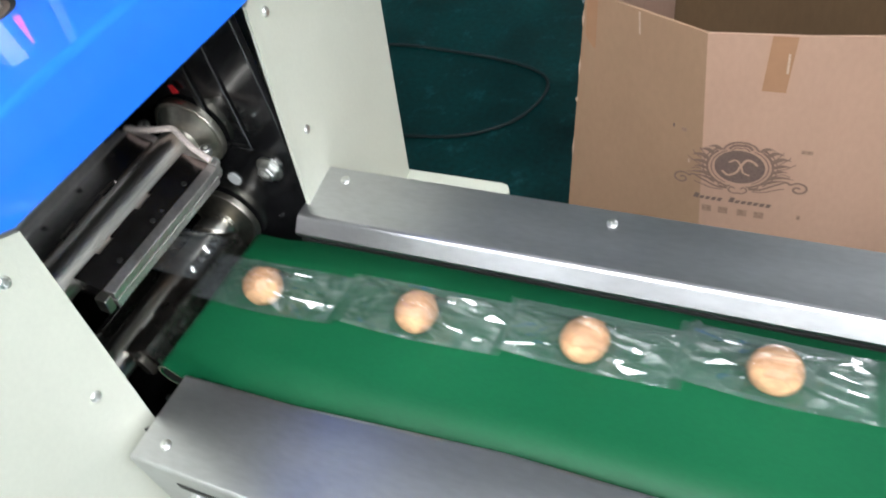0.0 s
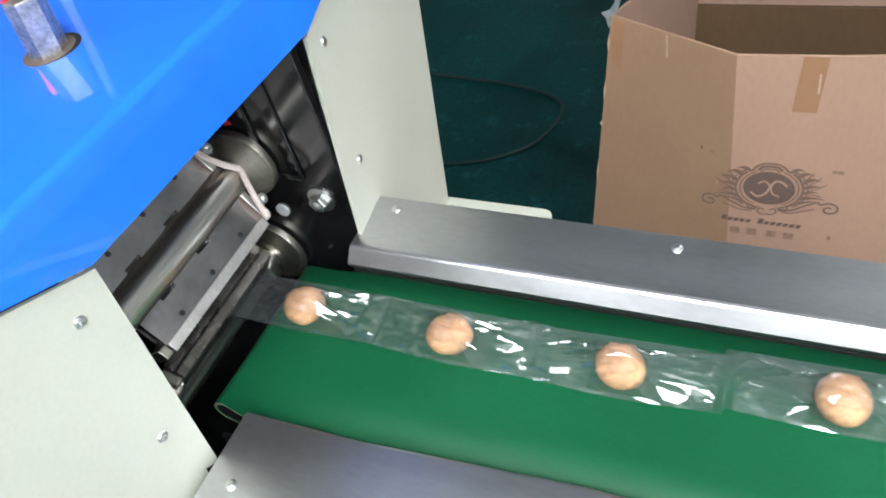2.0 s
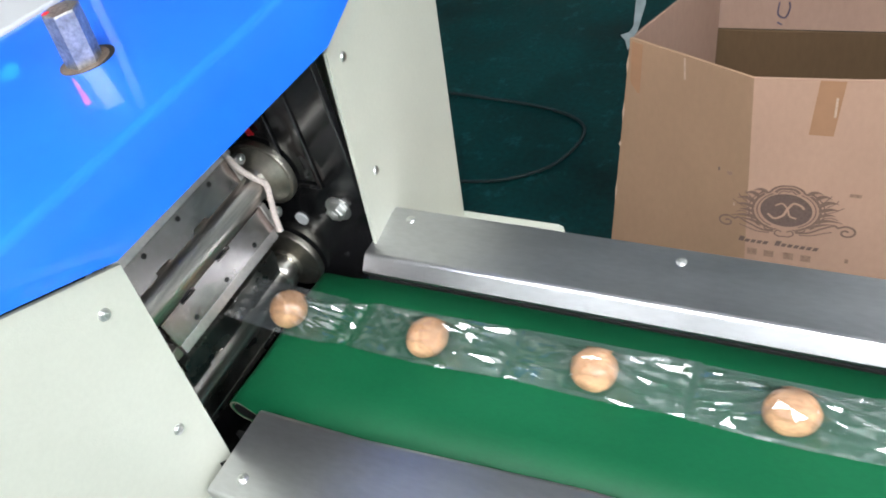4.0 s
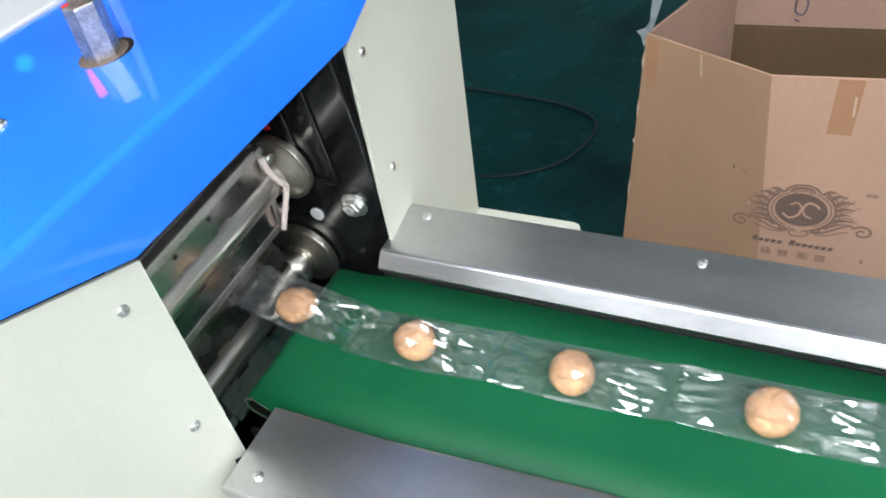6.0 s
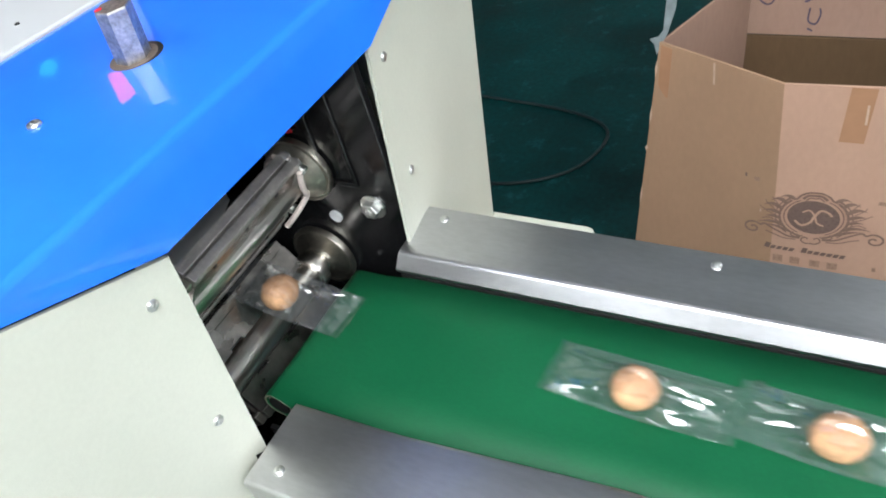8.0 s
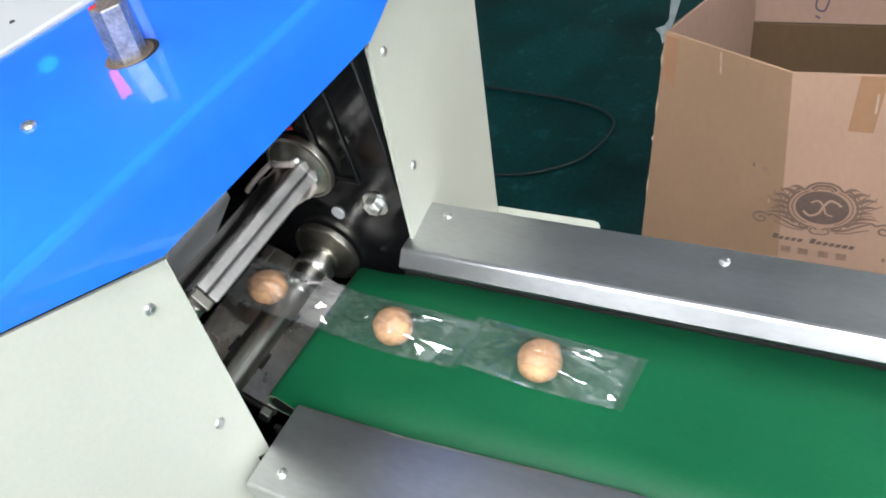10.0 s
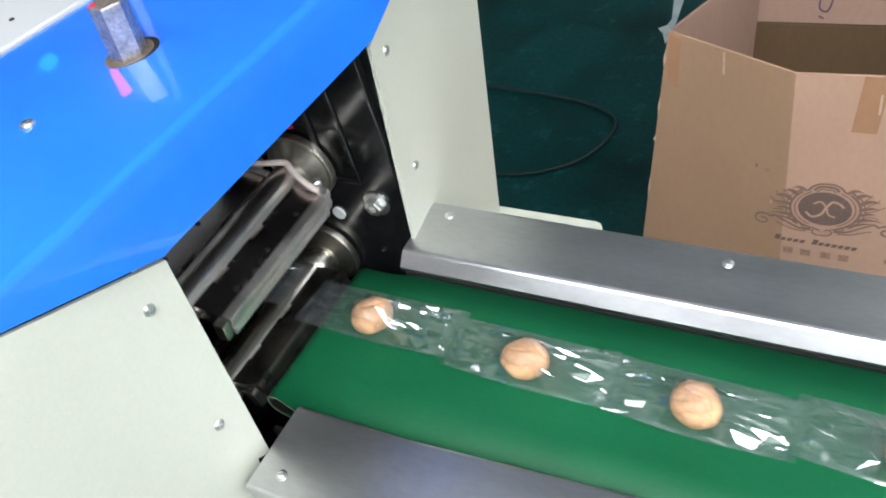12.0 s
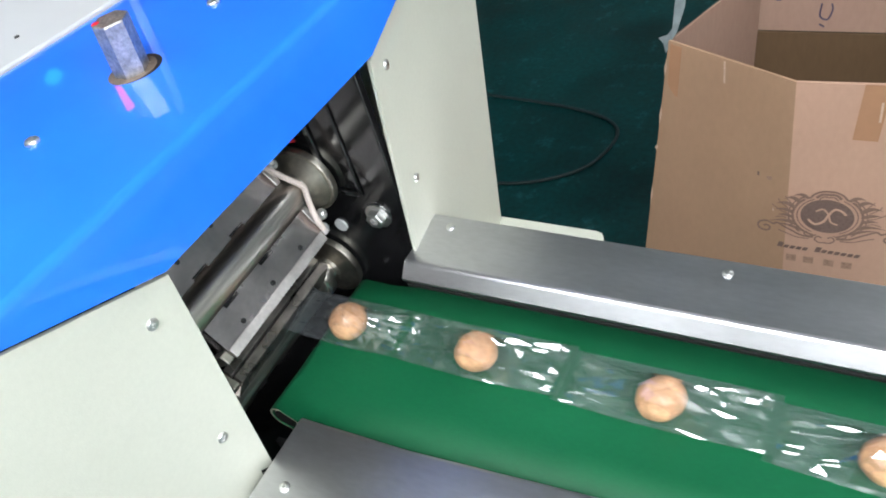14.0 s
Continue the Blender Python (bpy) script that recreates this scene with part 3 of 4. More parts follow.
def carton_front():
    bm = bmesh.new()
    cols = []
    for k in range(7):
        u = k / 6
        col = []
        for i in range(11):
            w = i / 10
            top = 0.625 + (0.604 - 0.625) * u
            z = 0.001 + (top - 0.001) * w
            x = left_x(0) + (0.0065 - left_x(0)) * w + (0.195 - (left_x(0) + (0.0065 - left_x(0)) * w)) * u
            col.append(bm.verts.new((x, BY0 + 0.059 * (1 - u) * w, z)))
        cols.append(col)
    for x, top in ((0.33, 0.608), (0.45, 0.617), (BX1, 0.66)):
        cols.append([bm.verts.new((x, BY0, 0.001 + (top - 0.001) * i / 10)) for i in range(11)])
    for a, b in zip(cols, cols[1:]):
        for i in range(10):
            f = bm.faces.new((a[i], b[i], b[i + 1], a[i + 1]))
            # the leaning part left of the crease takes the shaded card colour
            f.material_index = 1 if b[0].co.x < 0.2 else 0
    bmesh.ops.recalc_face_normals(bm, faces=bm.faces)
    bmesh.ops.solidify(bm, geom=bm.faces[:], thickness=-0.004)
    return part("front_wall", bm, [CARD, SHADECARD], carton, "printed front, creased and leaning in at its corner")


carton_front()
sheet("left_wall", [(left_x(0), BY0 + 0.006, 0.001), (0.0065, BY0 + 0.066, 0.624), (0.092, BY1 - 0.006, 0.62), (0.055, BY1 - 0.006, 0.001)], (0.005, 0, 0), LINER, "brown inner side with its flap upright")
# its flap, out of view, is made tall to keep lamp light out
sheet("right_wall", [(BX1 - 0.006, BY0 + 0.006, 0.001), (BX1 - 0.006, BY1 - 0.006, 0.001), (BX1 - 0.006, BY1 + 0.03, 0.92), (BX1 - 0.006, BY0 + 0.006, 0.92)], (0.005, 0, 0), CARD_IN, "inner side with an unseen flap raised to block lamp light")
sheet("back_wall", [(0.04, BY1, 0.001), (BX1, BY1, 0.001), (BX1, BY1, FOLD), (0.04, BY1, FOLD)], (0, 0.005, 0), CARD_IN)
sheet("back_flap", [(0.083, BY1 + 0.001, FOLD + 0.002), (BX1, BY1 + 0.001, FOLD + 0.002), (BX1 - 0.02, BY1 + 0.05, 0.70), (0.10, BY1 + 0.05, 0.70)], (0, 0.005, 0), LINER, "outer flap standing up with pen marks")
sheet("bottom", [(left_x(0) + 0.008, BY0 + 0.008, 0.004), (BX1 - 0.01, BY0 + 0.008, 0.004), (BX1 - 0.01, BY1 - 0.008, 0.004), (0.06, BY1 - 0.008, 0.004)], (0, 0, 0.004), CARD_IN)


def strip(name, x0, x1, z0, z1, y=BY0 - 0.0008, mat=TAPE, slant=0.0, label=""):
    return part(name, prism([(x, y + lean(x, z), z) for x, z in ((x0, z0), (x1, z0), (x1 + slant, z1), (x0 + slant, z1))], (0, 0.0006, 0)), mat, carton, label)


# darker reddish band across the foot of the front
strip("base_band", -0.024, 0.062, 0.215, 0.254, mat=REDBAND, slant=-0.002, label="dull reddish band low on the front")
strip("tape", 0.272, 0.304, 0.515, 0.606, slant=0.007, label="short strip of shiny brown tape")
part("corner_tape", prism([(0.002, BY0 + 0.0493, 0.535), (0.020, BY0 + 0.0440, 0.535), (0.028, BY0 + 0.0500, 0.619), (0.010, BY0 + 0.0560, 0.621)], (0, 0.0006, 0)), TAPE, carton, "brown tape over the corner")
TORN = material("torn_grey_tape", (0.17, 0.20, 0.21), 0.35, stain=0.2, stain_scale=60)
part("tear", prism([(0.003, BY0 + 0.066, 0.630), (0.010, BY0 + 0.068, 0.640), (0.011, BY0 + 0.082, 0.672), (0.014, BY0 + 0.092, 0.708), (0.030, BY0 + 0.092, 0.708), (0.026, BY0 + 0.080, 0.668), (0.016, BY0 + 0.066, 0.632), (0.009, BY0 + 0.062, 0.622)], (0, 0.001, 0)), TORN, carton, "torn grey tape standing up at the corner")
part("tear", prism([(-0.009, BY0 + 0.060, 0.628), (0.006, BY0 + 0.062, 0.633), (0.010, BY0 + 0.060, 0.620), (0.002, BY0 + 0.056, 0.604), (-0.001, BY0 + 0.056, 0.622)], (0, 0.001, 0)), TORN, carton, "frayed flake of torn grey tape")
for z0, z1, out in ((0.565, 0.596, 0.0022), (0.478, 0.515, 0.0016), (0.428, 0.440, 0.0030), (0.310, 0.360, 0.0014)):
    edge = [(left_x(0) + (0.0065 - left_x(0)) * z / 0.625, BY0 + 0.0585 * z / 0.625, z) for z in (z0, (z0 + z1) / 2, z1)]
    part("torn_edge", prism([edge[0], (edge[1][0] - out, edge[1][1], edge[1][2]), edge[2], (edge[1][0] + 0.002, edge[1][1] - 0.0008, edge[1][2])], (0, 0.0008, 0)), PALE, carton)


def ink(name, bm, mat=INK):
    return part(name, bm, mat, carton)


PY = BY0 - 0.0012


def disc(cx, cz, rx, rz, y, name, mat, hole=0.0, tilt=0.0):
    def rim(k):
        pts = []
        for i in range(40):
            dx, dz = rx * k * math.cos(math.pi * i / 20), rz * k * math.sin(math.pi * i / 20)
            pts.append((cx + dx * math.cos(tilt) - dz * math.sin(tilt), y, cz + dx * math.sin(tilt) + dz * math.cos(tilt)))
        return pts
    if hole == 0:
        return ink(name, prism(rim(1.0), (0, 0.0004, 0)), mat)
    bm = bmesh.new()
    rings = [[bm.verts.new((p[0], p[1] + d, p[2])) for p in rim(k)] for k, d in ((1.0, 0), (hole, 0), (hole, 0.0004), (1.0, 0.0004))]
    for a, b in zip(rings, rings[1:] + rings[:1]):
        for i in range(40):
            j = (i + 1) % 40
            bm.faces.new((a[i], a[j], b[j], b[i]))
    return ink(name, bm, mat)


def stroke(pts, r, name="scroll", mat=SCROLL, y=PY):
    bm = tube([(x, y, z) for x, z in pts], r, 6)
    for v in bm.verts:
        v.co.y = y + (v.co.y - y) * 0.15 + lean(v.co.x, v.co.z)
    return ink(name, bm, mat)


def blade(pts, wide, mat=None):
    """A leaf of the print: a curved blade that tapers to its tip."""
    n = 8
    (x0, z0), (x1, z1), (x2, z2) = pts
    left, right = [], []
    for i in range(n + 1):
        t = i / n
        x = (1 - t) ** 2 * x0 + 2 * t * (1 - t) * x1 + t * t * x2
        z = (1 - t) ** 2 * z0 + 2 * t * (1 - t) * z1 + t * t * z2
        dx, dz = (1 - t) * (x1 - x0) + t * (x2 - x1), (1 - t) * (z1 - z0) + t * (z2 - z1)
        k = wide * (0.25 + math.sin(math.pi * min(1.0, t * 0.9 + 0.1))) * (1 - 0.75 * t) / math.hypot(dx, dz)
        left.append((x - dz * k, PY, z + dx * k))
        right.append((x + dz * k, PY, z - dx * k))
    return ink("leaf_scroll", prism(left + right[::-1], (0, 0.0004, 0)), mat or SCROLL)


def crest():
    cx, cz, tip = 0.2525, 0.365, 0.06

    def at(u, w):
        return (cx + u, cz + w + tip * u)
    disc(cx, cz, 0.0375, 0.0340, PY, "oval", INK, tilt=tip)
    # a light looping flourish on the oval
    stroke([at(-0.026, -0.008), at(-0.016, -0.017), at(-0.004, -0.010), at(0.002, 0.004), at(0.010, 0.016), at(0.020, 0.013), at(0.026, 0.006)], 0.0022, "flourish", CARD, PY - 0.0006)
    stroke([at(-0.016, 0.010), at(-0.006, 0.015), at(0.002, 0.004), at(0.006, -0.010), at(0.016, -0.015)], 0.0016, "flourish", CARD, PY - 0.0006)
    for s in (-1, 1):
        def q(pts):
            return [at(s * u, w) for u, w in pts]

        def ring(k, a0, a1, r, lift=0.0):
            stroke(q([(0.0375 * k * math.cos(radians(a0 + (a1 - a0) * i / 8)), lift + 0.0340 * k * math.sin(radians(a0 + (a1 - a0) * i / 8))) for i in range(9)]), r)
        ring(1.13, 62, -62, 0.0011)
        ring(1.30, 48, -70, 0.0022)
        ring(1.46, 36, -48, 0.0011)
        # volute at the end of the long lower scroll
        spiral = [(0.0880 - (0.0160 - 0.00125 * i) * math.cos(0.75 * i + 0.7), -0.0365 + (0.0140 - 0.0011 * i) * math.sin(0.75 * i + 0.7)) for i in range(12)]
        stroke(q([(0.016, -0.046), (0.034, -0.044), (0.054, -0.032), (0.070, -0.0235)] + spiral), 0.0019)
        stroke(q([(0.022, -0.050), (0.040, -0.049), (0.056, -0.042), (0.068, -0.038)]), 0.0012)
        # leaves that fan out from the ring
        for p, wide in ((((0.030, 0.034), (0.040, 0.046), (0.052, 0.038)), 0.0028), (((0.042, 0.024), (0.052, 0.040), (0.066, 0.030)), 0.0032), (((0.048, 0.012), (0.062, 0.028), (0.077, 0.020)), 0.0034),
                        (((0.050, 0.002), (0.064, 0.012), (0.078, 0.008)), 0.0030), (((0.050, -0.008), (0.062, 0.000), (0.074, -0.004)), 0.0026), (((0.046, -0.022), (0.060, -0.010), (0.086, -0.018)), 0.0028),
                        (((0.036, -0.034), (0.054, -0.022), (0.074, -0.022)), 0.0024)):
            blade(q([(0.94 * u, w) for u, w in p]), 1.2 * wide)
        for p in (((0.050, 0.020), (0.058, 0.031), (0.061, 0.036)), ((0.056, 0.012), (0.068, 0.022), (0.071, 0.028)), ((0.054, 0.000), (0.066, 0.004), (0.080, 0.014)), ((0.048, -0.015), (0.062, -0.008), (0.074, -0.012))):
            stroke(q(p), 0.0009, "leaf_scroll")
        # crown and foot
        stroke(q([(0.0, 0.051), (0.010, 0.050), (0.020, 0.044), (0.026, 0.036), (0.034, 0.037), (0.042, 0.030)]), 0.0018)
        stroke(q([(0.0, 0.045), (0.010, 0.044), (0.017, 0.037)]), 0.0024)
        stroke(q([(0.0, 0.039), (0.007, 0.040), (0.013, 0.034)]), 0.0012)
        stroke(q([(0.0, -0.056), (0.008, -0.056), (0.014, -0.050), (0.010, -0.043), (0.004, -0.046)]), 0.0015)
        stroke(q([(0.012, -0.040), (0.022, -0.044), (0.030, -0.040), (0.026, -0.034)]), 0.0014)
    # name line and sub-line as plain bars
    for x0, count in ((0.184, 5), (0.240, 7)):
        for k in range(count):
            tall = 0.011 if k == 0 else 0.0065
            strip("print_bar", x0 + k * 0.0094, x0 + k * 0.0094 + (0.0078 if k == 0 else 0.0066), 0.286 - 0.00012 * k, 0.286 + tall, PY, INK, slant=0.003)
    for i in range(4):
        x = 0.199 + i * 0.026 + (0.004 if i > 1 else 0)
        strip("print_bar", x, x + 0.015, 0.258, 0.272, PY, INKFAINT)
    strip("print_bar", 0.336, 0.352, 0.407, 0.413, PY, INKFAINT, slant=0.001)
    strip("print_bar", 0.345, 0.350, 0.268, 0.276, PY, INKFAINT)
    strip("scuff_highlight", 0.0925, 0.0955, 0.576, 0.612, PY, PALE)
    strip("scuff_highlight", 0.1735, 0.1755, 0.360, 0.366, PY, PALE)
    strip("scuff_highlight", 0.061, 0.064, 0.350, 0.358, PY, PALE)
    # pale strip along the shiny tape: its highlight, laid on as colour
    strip("scuff_highlight", 0.301, 0.304, 0.548, 0.580, PY - 0.0006, PALE)
    strip("scuff_highlight", 0.148, 0.151, 0.425, 0.432, PY, INK)
    strip("scuff_highlight", 0.162, 0.170, 0.421, 0.428, PY, INKFAINT)


crest()


def pen_marks():
    def up(pts):
        bm = tube([(x, BY1 - 0.001 + 0.246 * (z - FOLD), z) for x, z in pts], 0.0014, 6)
        return ink("pen_stroke", bm, PEN)
    up([(0.100, 0.585), (0.103, 0.560), (0.118, 0.550), (0.128, 0.560), (0.128, 0.590)])
    up([(0.110, 0.575), (0.118, 0.578)])
    up([(0.188, 0.590), (0.184, 0.560), (0.176, 0.556), (0.196, 0.566), (0.206, 0.590)])
    up([(0.190, 0.575), (0.205, 0.578), (0.200, 0.560)])
    up([(0.185, 0.545), (0.184, 0.525), (0.196, 0.520), (0.202, 0.535), (0.200, 0.545)])
    up([(0.184, 0.512), (0.192, 0.508)])


pen_marks()

# ---- the cable on the floor ----
cable = part("power_cable", tube([(-1.6, 1.15, 0.006), (-1.2, 1.35, 0.006), (-0.85, 1.42, 0.006), (-0.62, 1.41, 0.006), (-0.44, 1.385, 0.006), (-0.33, 1.34, 0.006), (-0.300, 1.27, 0.006), (-0.335, 1.16, 0.006), (-0.42, 1.09, 0.006), (-0.53, 1.055, 0.006), (-0.75, 1.03, 0.006), (-1.1, 0.95, 0.006)], 0.0045, 10), CABLE, smooth=True)
tagged(cable, "thin black power cable lying in a loop on the floor", "cable")

# ---- wrapped cookies ----


def cookie_mesh(seed):
    """A low ball of baked dough, a little oval, with a seam across its crown and shallow cracks."""
    bm = bmesh.new()
    bmesh.ops.create_icosphere(bm, subdivisions=5, radius=1)
    oval = 1 + 0.06 * math.sin(seed * 5)
    for v in bm.verts:
        d = v.co.normalized()
        bump = 1 + 0.040 * noise.noise(d * 1.7 + Vector((seed, 0, 0))) + 0.014 * noise.noise(d * 7 + Vector((0, seed, 0)))
        if d.z > 0:
            g = d.y + 0.12 * math.sin(d.x * 3.5 + seed)
            bump -= 0.070 * math.exp(-(g / 0.05) ** 2) * (1 - d.x ** 2)
            cr = noise.noise(d * 2.6 + Vector((3, seed, 1)))
            bump -= 0.026 * math.exp(-(cr / 0.035) ** 2)
        v.co = Vector((d.x * 0.0164 * oval * bump, d.y * 0.0164 / oval * bump, 0.0125 + (d.z * 0.0128 * bump if d.z > 0 else max(d.z * 0.0128 * bump, -0.0112))))
    me = bpy.data.meshes.new("cookie")
    for f in bm.faces:
        f.smooth = True
    bm.to_mesh(me)
    bm.free()
    me.materials.append(COOKIE)
    return me


PACK, OFF = 0.126, 0.0084


def film_mesh(seed):
    """A flat tube of film drawn tight over the cookie: straight edges that widen to the seals, long crumpled facets between, crimped ends."""
    rnd = random.Random(seed)
    bm = bmesh.new()
    waist = {(s, e): rnd.uniform(0.0160, 0.0178) for s in (-1, 1) for e in (-1, 1)}
    knee = {(s, e): rnd.uniform(0.040, 0.056) for s in (-1, 1) for e in (-1, 1)}

    def half(x, e):
        """How far the edge e (near or far) lies from the middle."""
        s, ax = (1 if x > 0 else -1), abs(x)
        u = min(1.0, max(0.0, (ax - 0.010) / (knee[s, e] - 0.010)))
        w0 = (waist[1, e] + waist[-1, e]) / 2
        return w0 + (0.0230 - w0) * u + (OFF if e < 0 else -0.7 * OFF) * (1 - u)

    def place(x, v):
        return v * half(x, 1 if v > 0 else -1)

    def height(x, y, v, crumple):
        ax, r = abs(x), math.hypot(x, y + OFF)
        u = min(1.0, max(0.0, (ax - 0.014) / 0.0425))
        tent = (0.0035 + 0.0125 * (1 - u) ** 1.6) * (1 - abs(v) ** 2.4) * min(1.0, (0.0575 - ax) / 0.006)
        dome = 0.0266 * max(0.0, 1 - (r / 0.0208) ** 3.2)
        free = min(1.0, max(0.0, (r - 0.0125) / 0.008)) * min(1.0, max(0.12, (0.058 - ax) / 0.014))
        return max(0.0010, 0.0014 + max(dome, tent) + crumple * free)

    def skin(points, edges, squeeze):
        flat = [Vector((p[0] * squeeze, p[1])) for p in points]
        made, _, faces, orig, _, _ = delaunay_2d_cdt(flat, edges, [], 0, 1e-7)
        verts = []
        for p, o in zip(made, orig):
            x, y = p[0] / squeeze, p[1]
            verts.append(bm.verts.new(points[o[0]] if o else (x, y, height(x, y, y / half(x, 1 if y > 0 else -1), 0.0))))
        for f in faces:
            bm.faces.new([verts[i] for i in f])

    # upper skin: rolled edges, hugging rings over the cookie, and creases that run from the cookie to the seals
    top, ridges = [], []

    def line(points):
        ridges.extend((len(top) + i, len(top) + i + 1) for i in range(len(points) - 1))
        top.extend(points)
    for e in (-1, 1):
        lift = [rnd.uniform(0.0012, 0.0034) for k in range(13)]
        xs = [-0.0572 + 0.1144 * k / 12 for k in range(13)]
        line([(x, place(x, e), 0.0006 + 0.0003 * (k % 2)) for k, x in enumerate(xs)])
        line([(x, place(x, e * rnd.uniform(0.89, 0.93)), z) for x, z in zip(xs, lift)])
    for r, n in ((0.0, 1), (0.0075, 7), (0.0125, 10)):
        for k in range(n):
            a = 2 * math.pi * (k + rnd.uniform(-0.25, 0.25)) / n
            x, y = r * math.cos(a), r * math.sin(a) - OFF
            if y < -0.92 * half(x, -1):
                continue
            top.append((x, y, height(x, y, y / half(x, 1 if y > 0 else -1), rnd.uniform(0.0, 0.0008))))
    for s in (-1, 1):
        # tight pleats from the cookie towards the corners of the seal
        for e in (-1, 1):
            steep, tail = rnd.uniform(0.45, 0.75), rnd.uniform(0.45, 0.85)
            xs = [0.0150, 0.0250, 0.0350, 0.0450, 0.0530]
            fold = [(s * x, -OFF + 0.007 * e + (tail * 0.0225 * e + OFF - 0.007 * e) * (x - 0.015) / 0.038) for x in xs]
            fold = [(x, y, height(x, y, y / half(x, e), 0.0004)) for x, y in fold]
            line(fold)
            line([(x, y + 0.0012, z + 0.0012 * steep) for x, y, z in fold])
        n = 5
        starts = [-0.80 + 1.6 * (k + rnd.uniform(0.1, 0.75)) / n for k in range(n)]
        ends = [-0.84 + 1.68 * (k + rnd.uniform(0.05, 0.8)) / n for k in range(n)]
        for k, (v0, v1) in enumerate(zip(starts, ends)):
            slope0, slope1 = rnd.uniform(0.25, 0.85), rnd.uniform(0.25, 0.85)
            wide0, wide1 = rnd.choice(((0.0005, 0.0040), (0.0030, 0.0006), (0.0006, 0.0008), (0.0024, 0.0032), (0.0006, 0.0052)))
            sink0, sink1 = rnd.uniform(-0.0014, 0.0003), rnd.uniform(-0.0014, 0.0003)
            low, high = [], []
            for x0 in (0.0160, 0.0235, 0.0325, 0.0425, 0.0515):
                u = (x0 - 0.0160) / 0.0355
                x = s * (x0 + rnd.uniform(-0.002, 0.002) * (0 < u < 1))
                v = v0 + (v1 - v0) * u
                y = place(x, v)
                z = height(x, y, v, sink0 + (sink1 - sink0) * u - 0.0006 * (k % 2))
                dy = wide0 + (wide1 - wide0) * u
                low.append((x, y, z))
                high.append((x + 0.0006 * s, y + dy, z + dy * (slope0 + (slope1 - slope0) * u)))
            line(low)
            line(high)
        for k in range(9):
            x, v = s * rnd.uniform(0.020, 0.054), rnd.uniform(-0.8, 0.8)
            y = place(x, v)
            top.append((x, y, height(x, y, v, rnd.choice((-0.0012, 0.0016)))))
        for k in range(11):
            x, v = s * 0.0572, -0.90 + 1.8 * k / 10
            top.append((x, place(x, v), 0.0009 + 0.0005 * (k % 2)))
    skin(top, ridges, 0.30)
    # lower skin, lying on the belt
    low = []
    for i in range(11):
        x = -0.0572 + 0.1144 * i / 10
        for k in range(5):
            v = -1 + k / 2
            low.append((x + rnd.uniform(-0.002, 0.002) * (0 < i < 10), place(x, v), 0.0004 + 0.0003 * rnd.random()))
    skin(low, [], 0.42)
    # crimped seals
    for s in (-1, 1):
        rows = []
        for x, lift in ((0.0570, 0.0009), (0.0590, 0.0010), (0.0610, 0.0009), (0.0630, 0.0010)):
            rows.append([bm.verts.new((s * (x + rnd.uniform(-0.0003, 0.0003)), -0.0230 + 0.0460 * k / 22, lift + rnd.uniform(0.0, 0.00012))) for k in range(23)])
        for a, b in zip(rows, rows[1:]):
            for k in range(22):
                bm.faces.new((a[k], a[k + 1], b[k + 1]))
                bm.faces.new((a[k], b[k + 1], b[k]))
    skew = (rnd.uniform(-0.16, 0.16), rnd.uniform(-0.16, 0.16))
    for v in bm.verts:
        v.co.x += skew[v.co.x > 0] * v.co.y * abs(v.co.x) / 0.063
    bm.normal_update()
    for f in bm.faces:
        if f.normal.z < 0:
            f.normal_flip()
    me = bpy.data.meshes.new("wrapper")
    bm.to_mesh(me)
    bm.free()
    me.materials.append(FILM)
    return me


COOKIES = [cookie_mesh(s * 1.37) for s in range(5)]
FILMS = [film_mesh(s + 11) for s in range(9)]
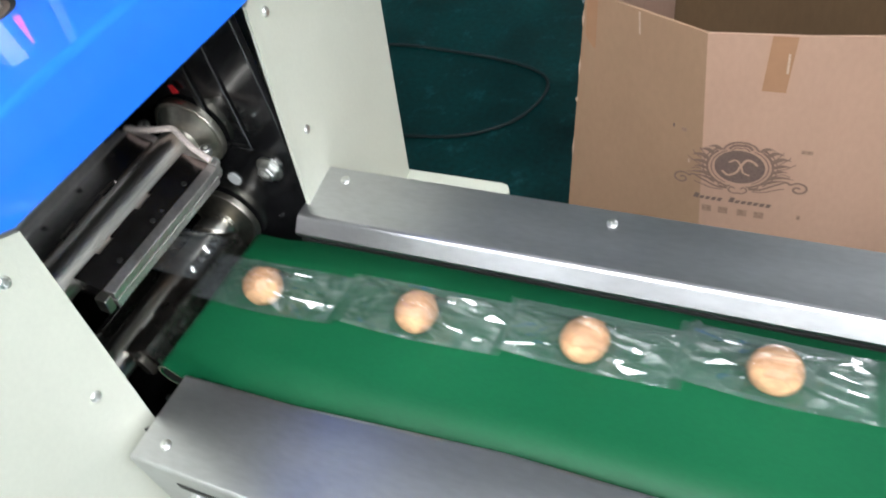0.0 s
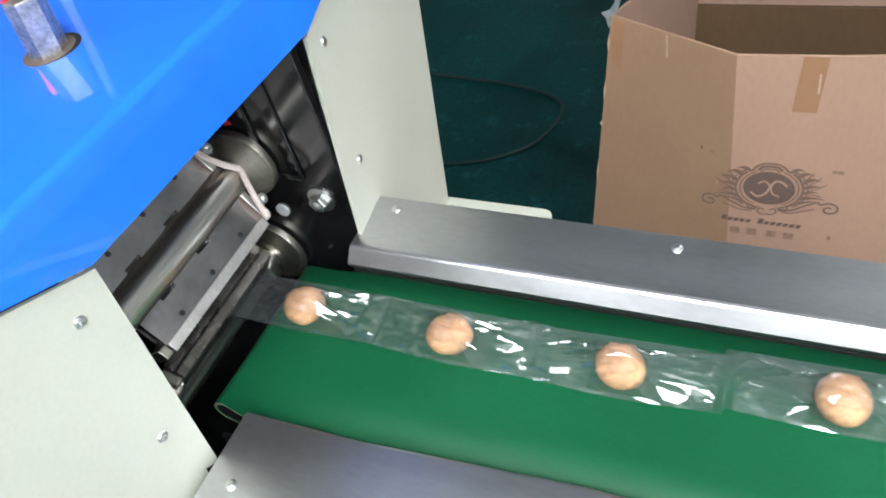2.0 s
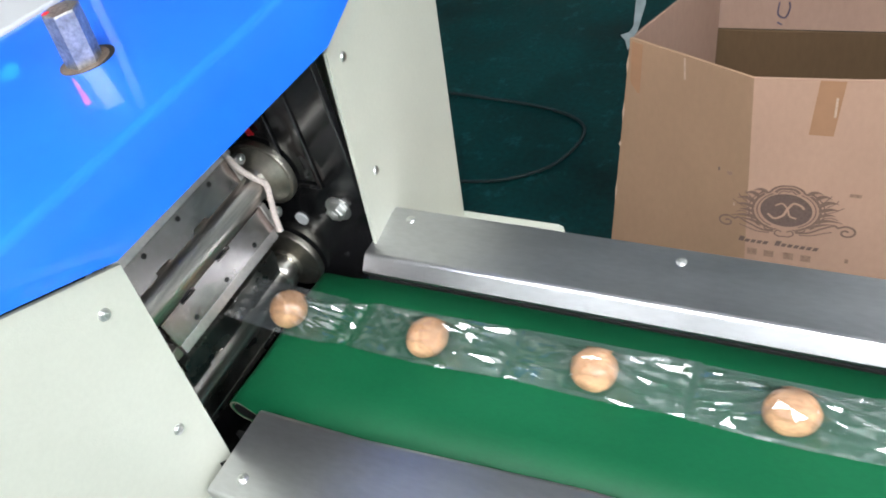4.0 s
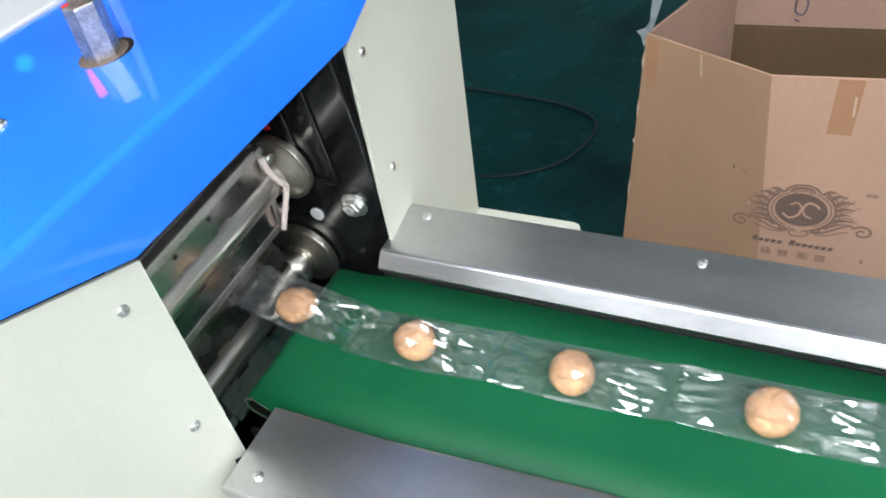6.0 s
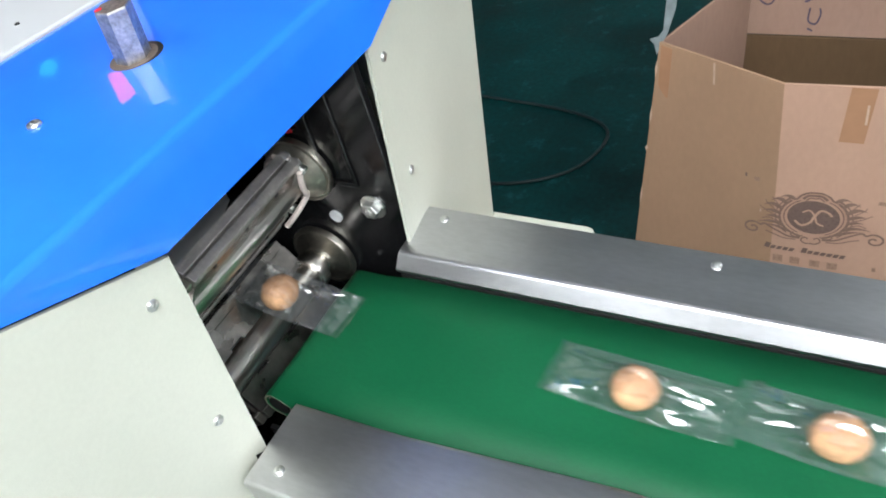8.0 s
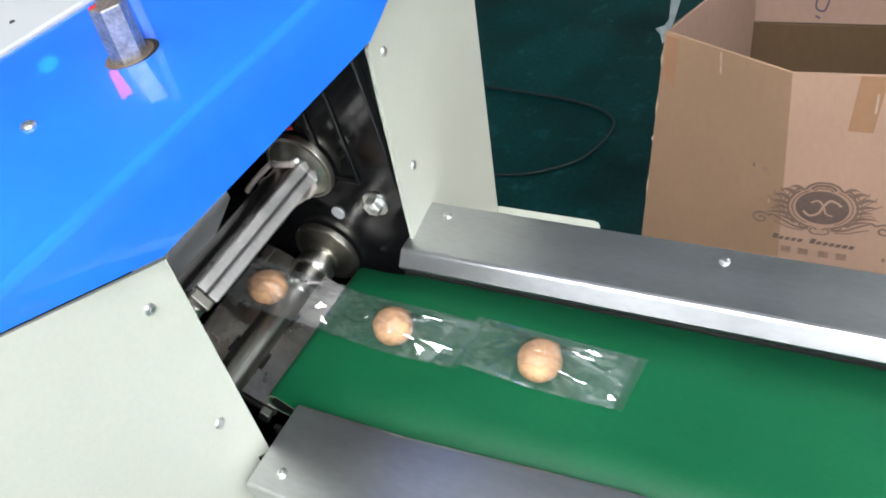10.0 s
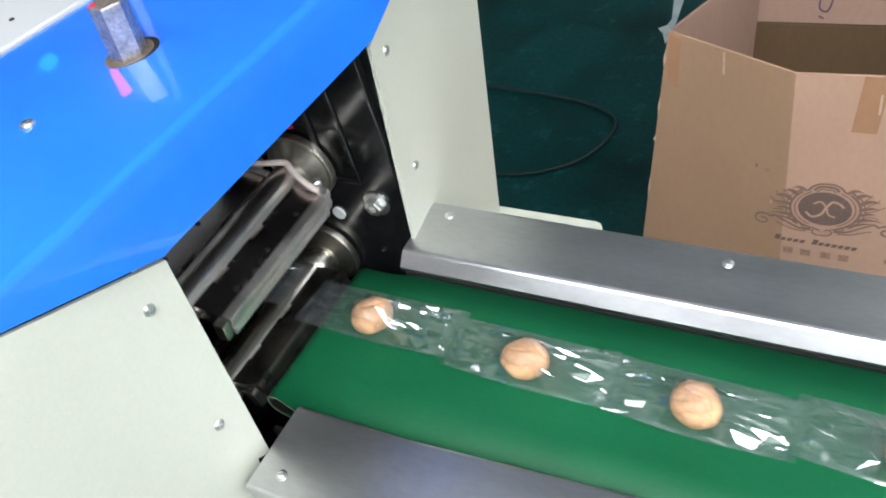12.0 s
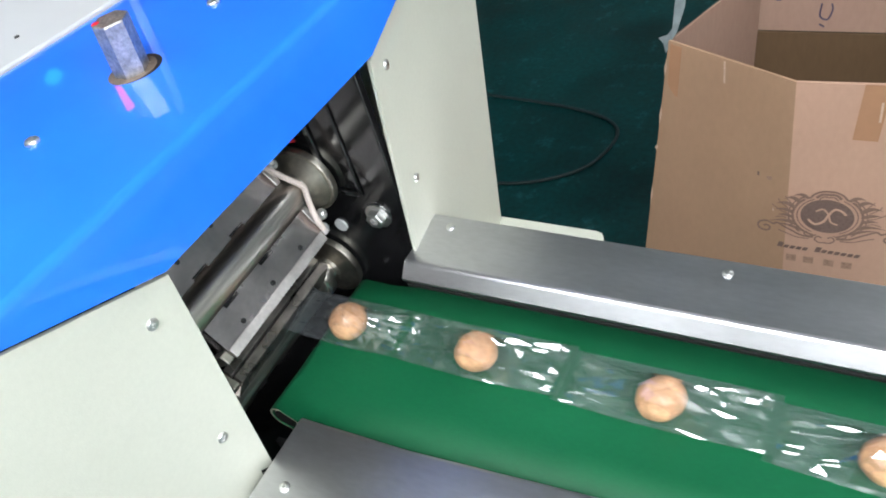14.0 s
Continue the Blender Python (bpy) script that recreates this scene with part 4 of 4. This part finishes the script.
# when each pack's middle passes x = 0.1, and its place across the belt
PASS = [(-2.25, 0.022), (-1.23, 0.019), (-0.16, 0.018), (0.985, 0.016), (2.06, 0.020), (3.15, 0.020), (4.27, 0.017), (5.38, 0.012), (6.44, 0.006), (7.43, 0.010), (8.52, 0.009),
        (9.72, 0.010), (10.79, 0.008), (11.83, 0.009), (13.0, 0.014), (14.20, 0.014), (15.22, 0.013), (16.30, 0.013)]
SPEED, BELT_SPEED, CUT = 0.115, 0.345, 7.28
packs = []
for i, (tp, yy) in enumerate(PASS):
    root = empty("wrapped_cookie")
    tagged(root, "round golden-brown cookie sealed in clear crinkled film", "wrapped cookie", "cookies on the belt")
    c = new("cookie", COOKIES[i % 5])
    c.parent = root
    tagged(c, "cracked golden-brown baked cookie")
    c.rotation_euler = (0, 0, 0.7 * i + 0.4)
    f = new("wrapper", FILMS[i * 5 % 9])
    f.parent = root
    tagged(f, "clear crinkled plastic film")
    f.visible_shadow = False
    f.location = (0, OFF, 0)
    first, last = max(i - 1, 0 if i < 11 else 11), min(i + 1, 10 if i < 11 else len(PASS) - 1)
    f.scale = (SPEED * (PASS[last][0] - PASS[first][0]) / (last - first) / PACK * 1.07, 1, 1)
    packs.append((root, tp, yy, i < 11, i))


def pack_pose(t, tp, yy, cut, i):
    x = 0.1 + SPEED * (t - tp)
    if cut and t > CUT:
        x = 0.1 + SPEED * (CUT - tp) + BELT_SPEED * (t - CUT)
    k = min(1.0, max(0.0, (x + 0.16) / 0.13))
    s = k * k * (3 - 2 * k)
    z = 0.8265 - 0.0147 * s
    x -= 0.008 * (1 - s)
    tilt = 9 * math.sin(math.pi * k) if 0 < k < 1 else 0
    # the row of packs runs a little askew to the belt
    askew = 0.055 if i < 4 else 0.012 if i < 7 else 0.0
    yy += askew * (min(max(x, -0.16), 0.45) - 0.1)
    if x > BELT_END:
        # off the end of the belt, down to the floor
        d = min(1.0, (x - BELT_END) / 0.14)
        return pose(BELT_END + 0.14 * d + 0.14 * (i % 4) * d, yy + 0.07 * (i // 4 - 1) * d, 0.8118 - 0.8113 * d * d + 0.001, 0, 0, 0)
    return pose(x, yy, z + 0.0006 * (i % 2), 0, tilt, (i * 37 % 9 - 4) * 0.8 + math.degrees(askew))


def motions():
    times = [i * 0.25 for i in range(57)]
    for root, tp, yy, cut, i in packs:
        walk(root, [(t, pack_pose(t, tp, yy, cut, i)) for t in times])
    # both jaw shafts make half a turn for each pack, slow at the seal and fast in between, against each other
    phase = [-52, -22, 4, 27, 42, 53, 66, 80, 94, 106, 118, 128]
    ticks = [0, 0.1, 0.2, 0.3, 0.4, 0.5, 0.6, 0.7, 0.8, 0.9, 1.0, 1.084]

    def angle(t):
        beat = 1.084 if t < 7.468 else 1.098
        turns, rest = divmod(t - 7.468, beat)
        return 180 * turns + float(np.interp(rest * 1.084 / beat, ticks, phase))
    steps = [i * 0.1 for i in range(141)]
    walk(upper_jaw, [(t, pose(AXIS_X, 0, AXIS_TOP, 0, -angle(t), 0)) for t in steps])
    walk(lower_jaw, [(t, pose(LOW_X, 0, AXIS_LOW, 0, angle(t), 0)) for t in steps])


motions()
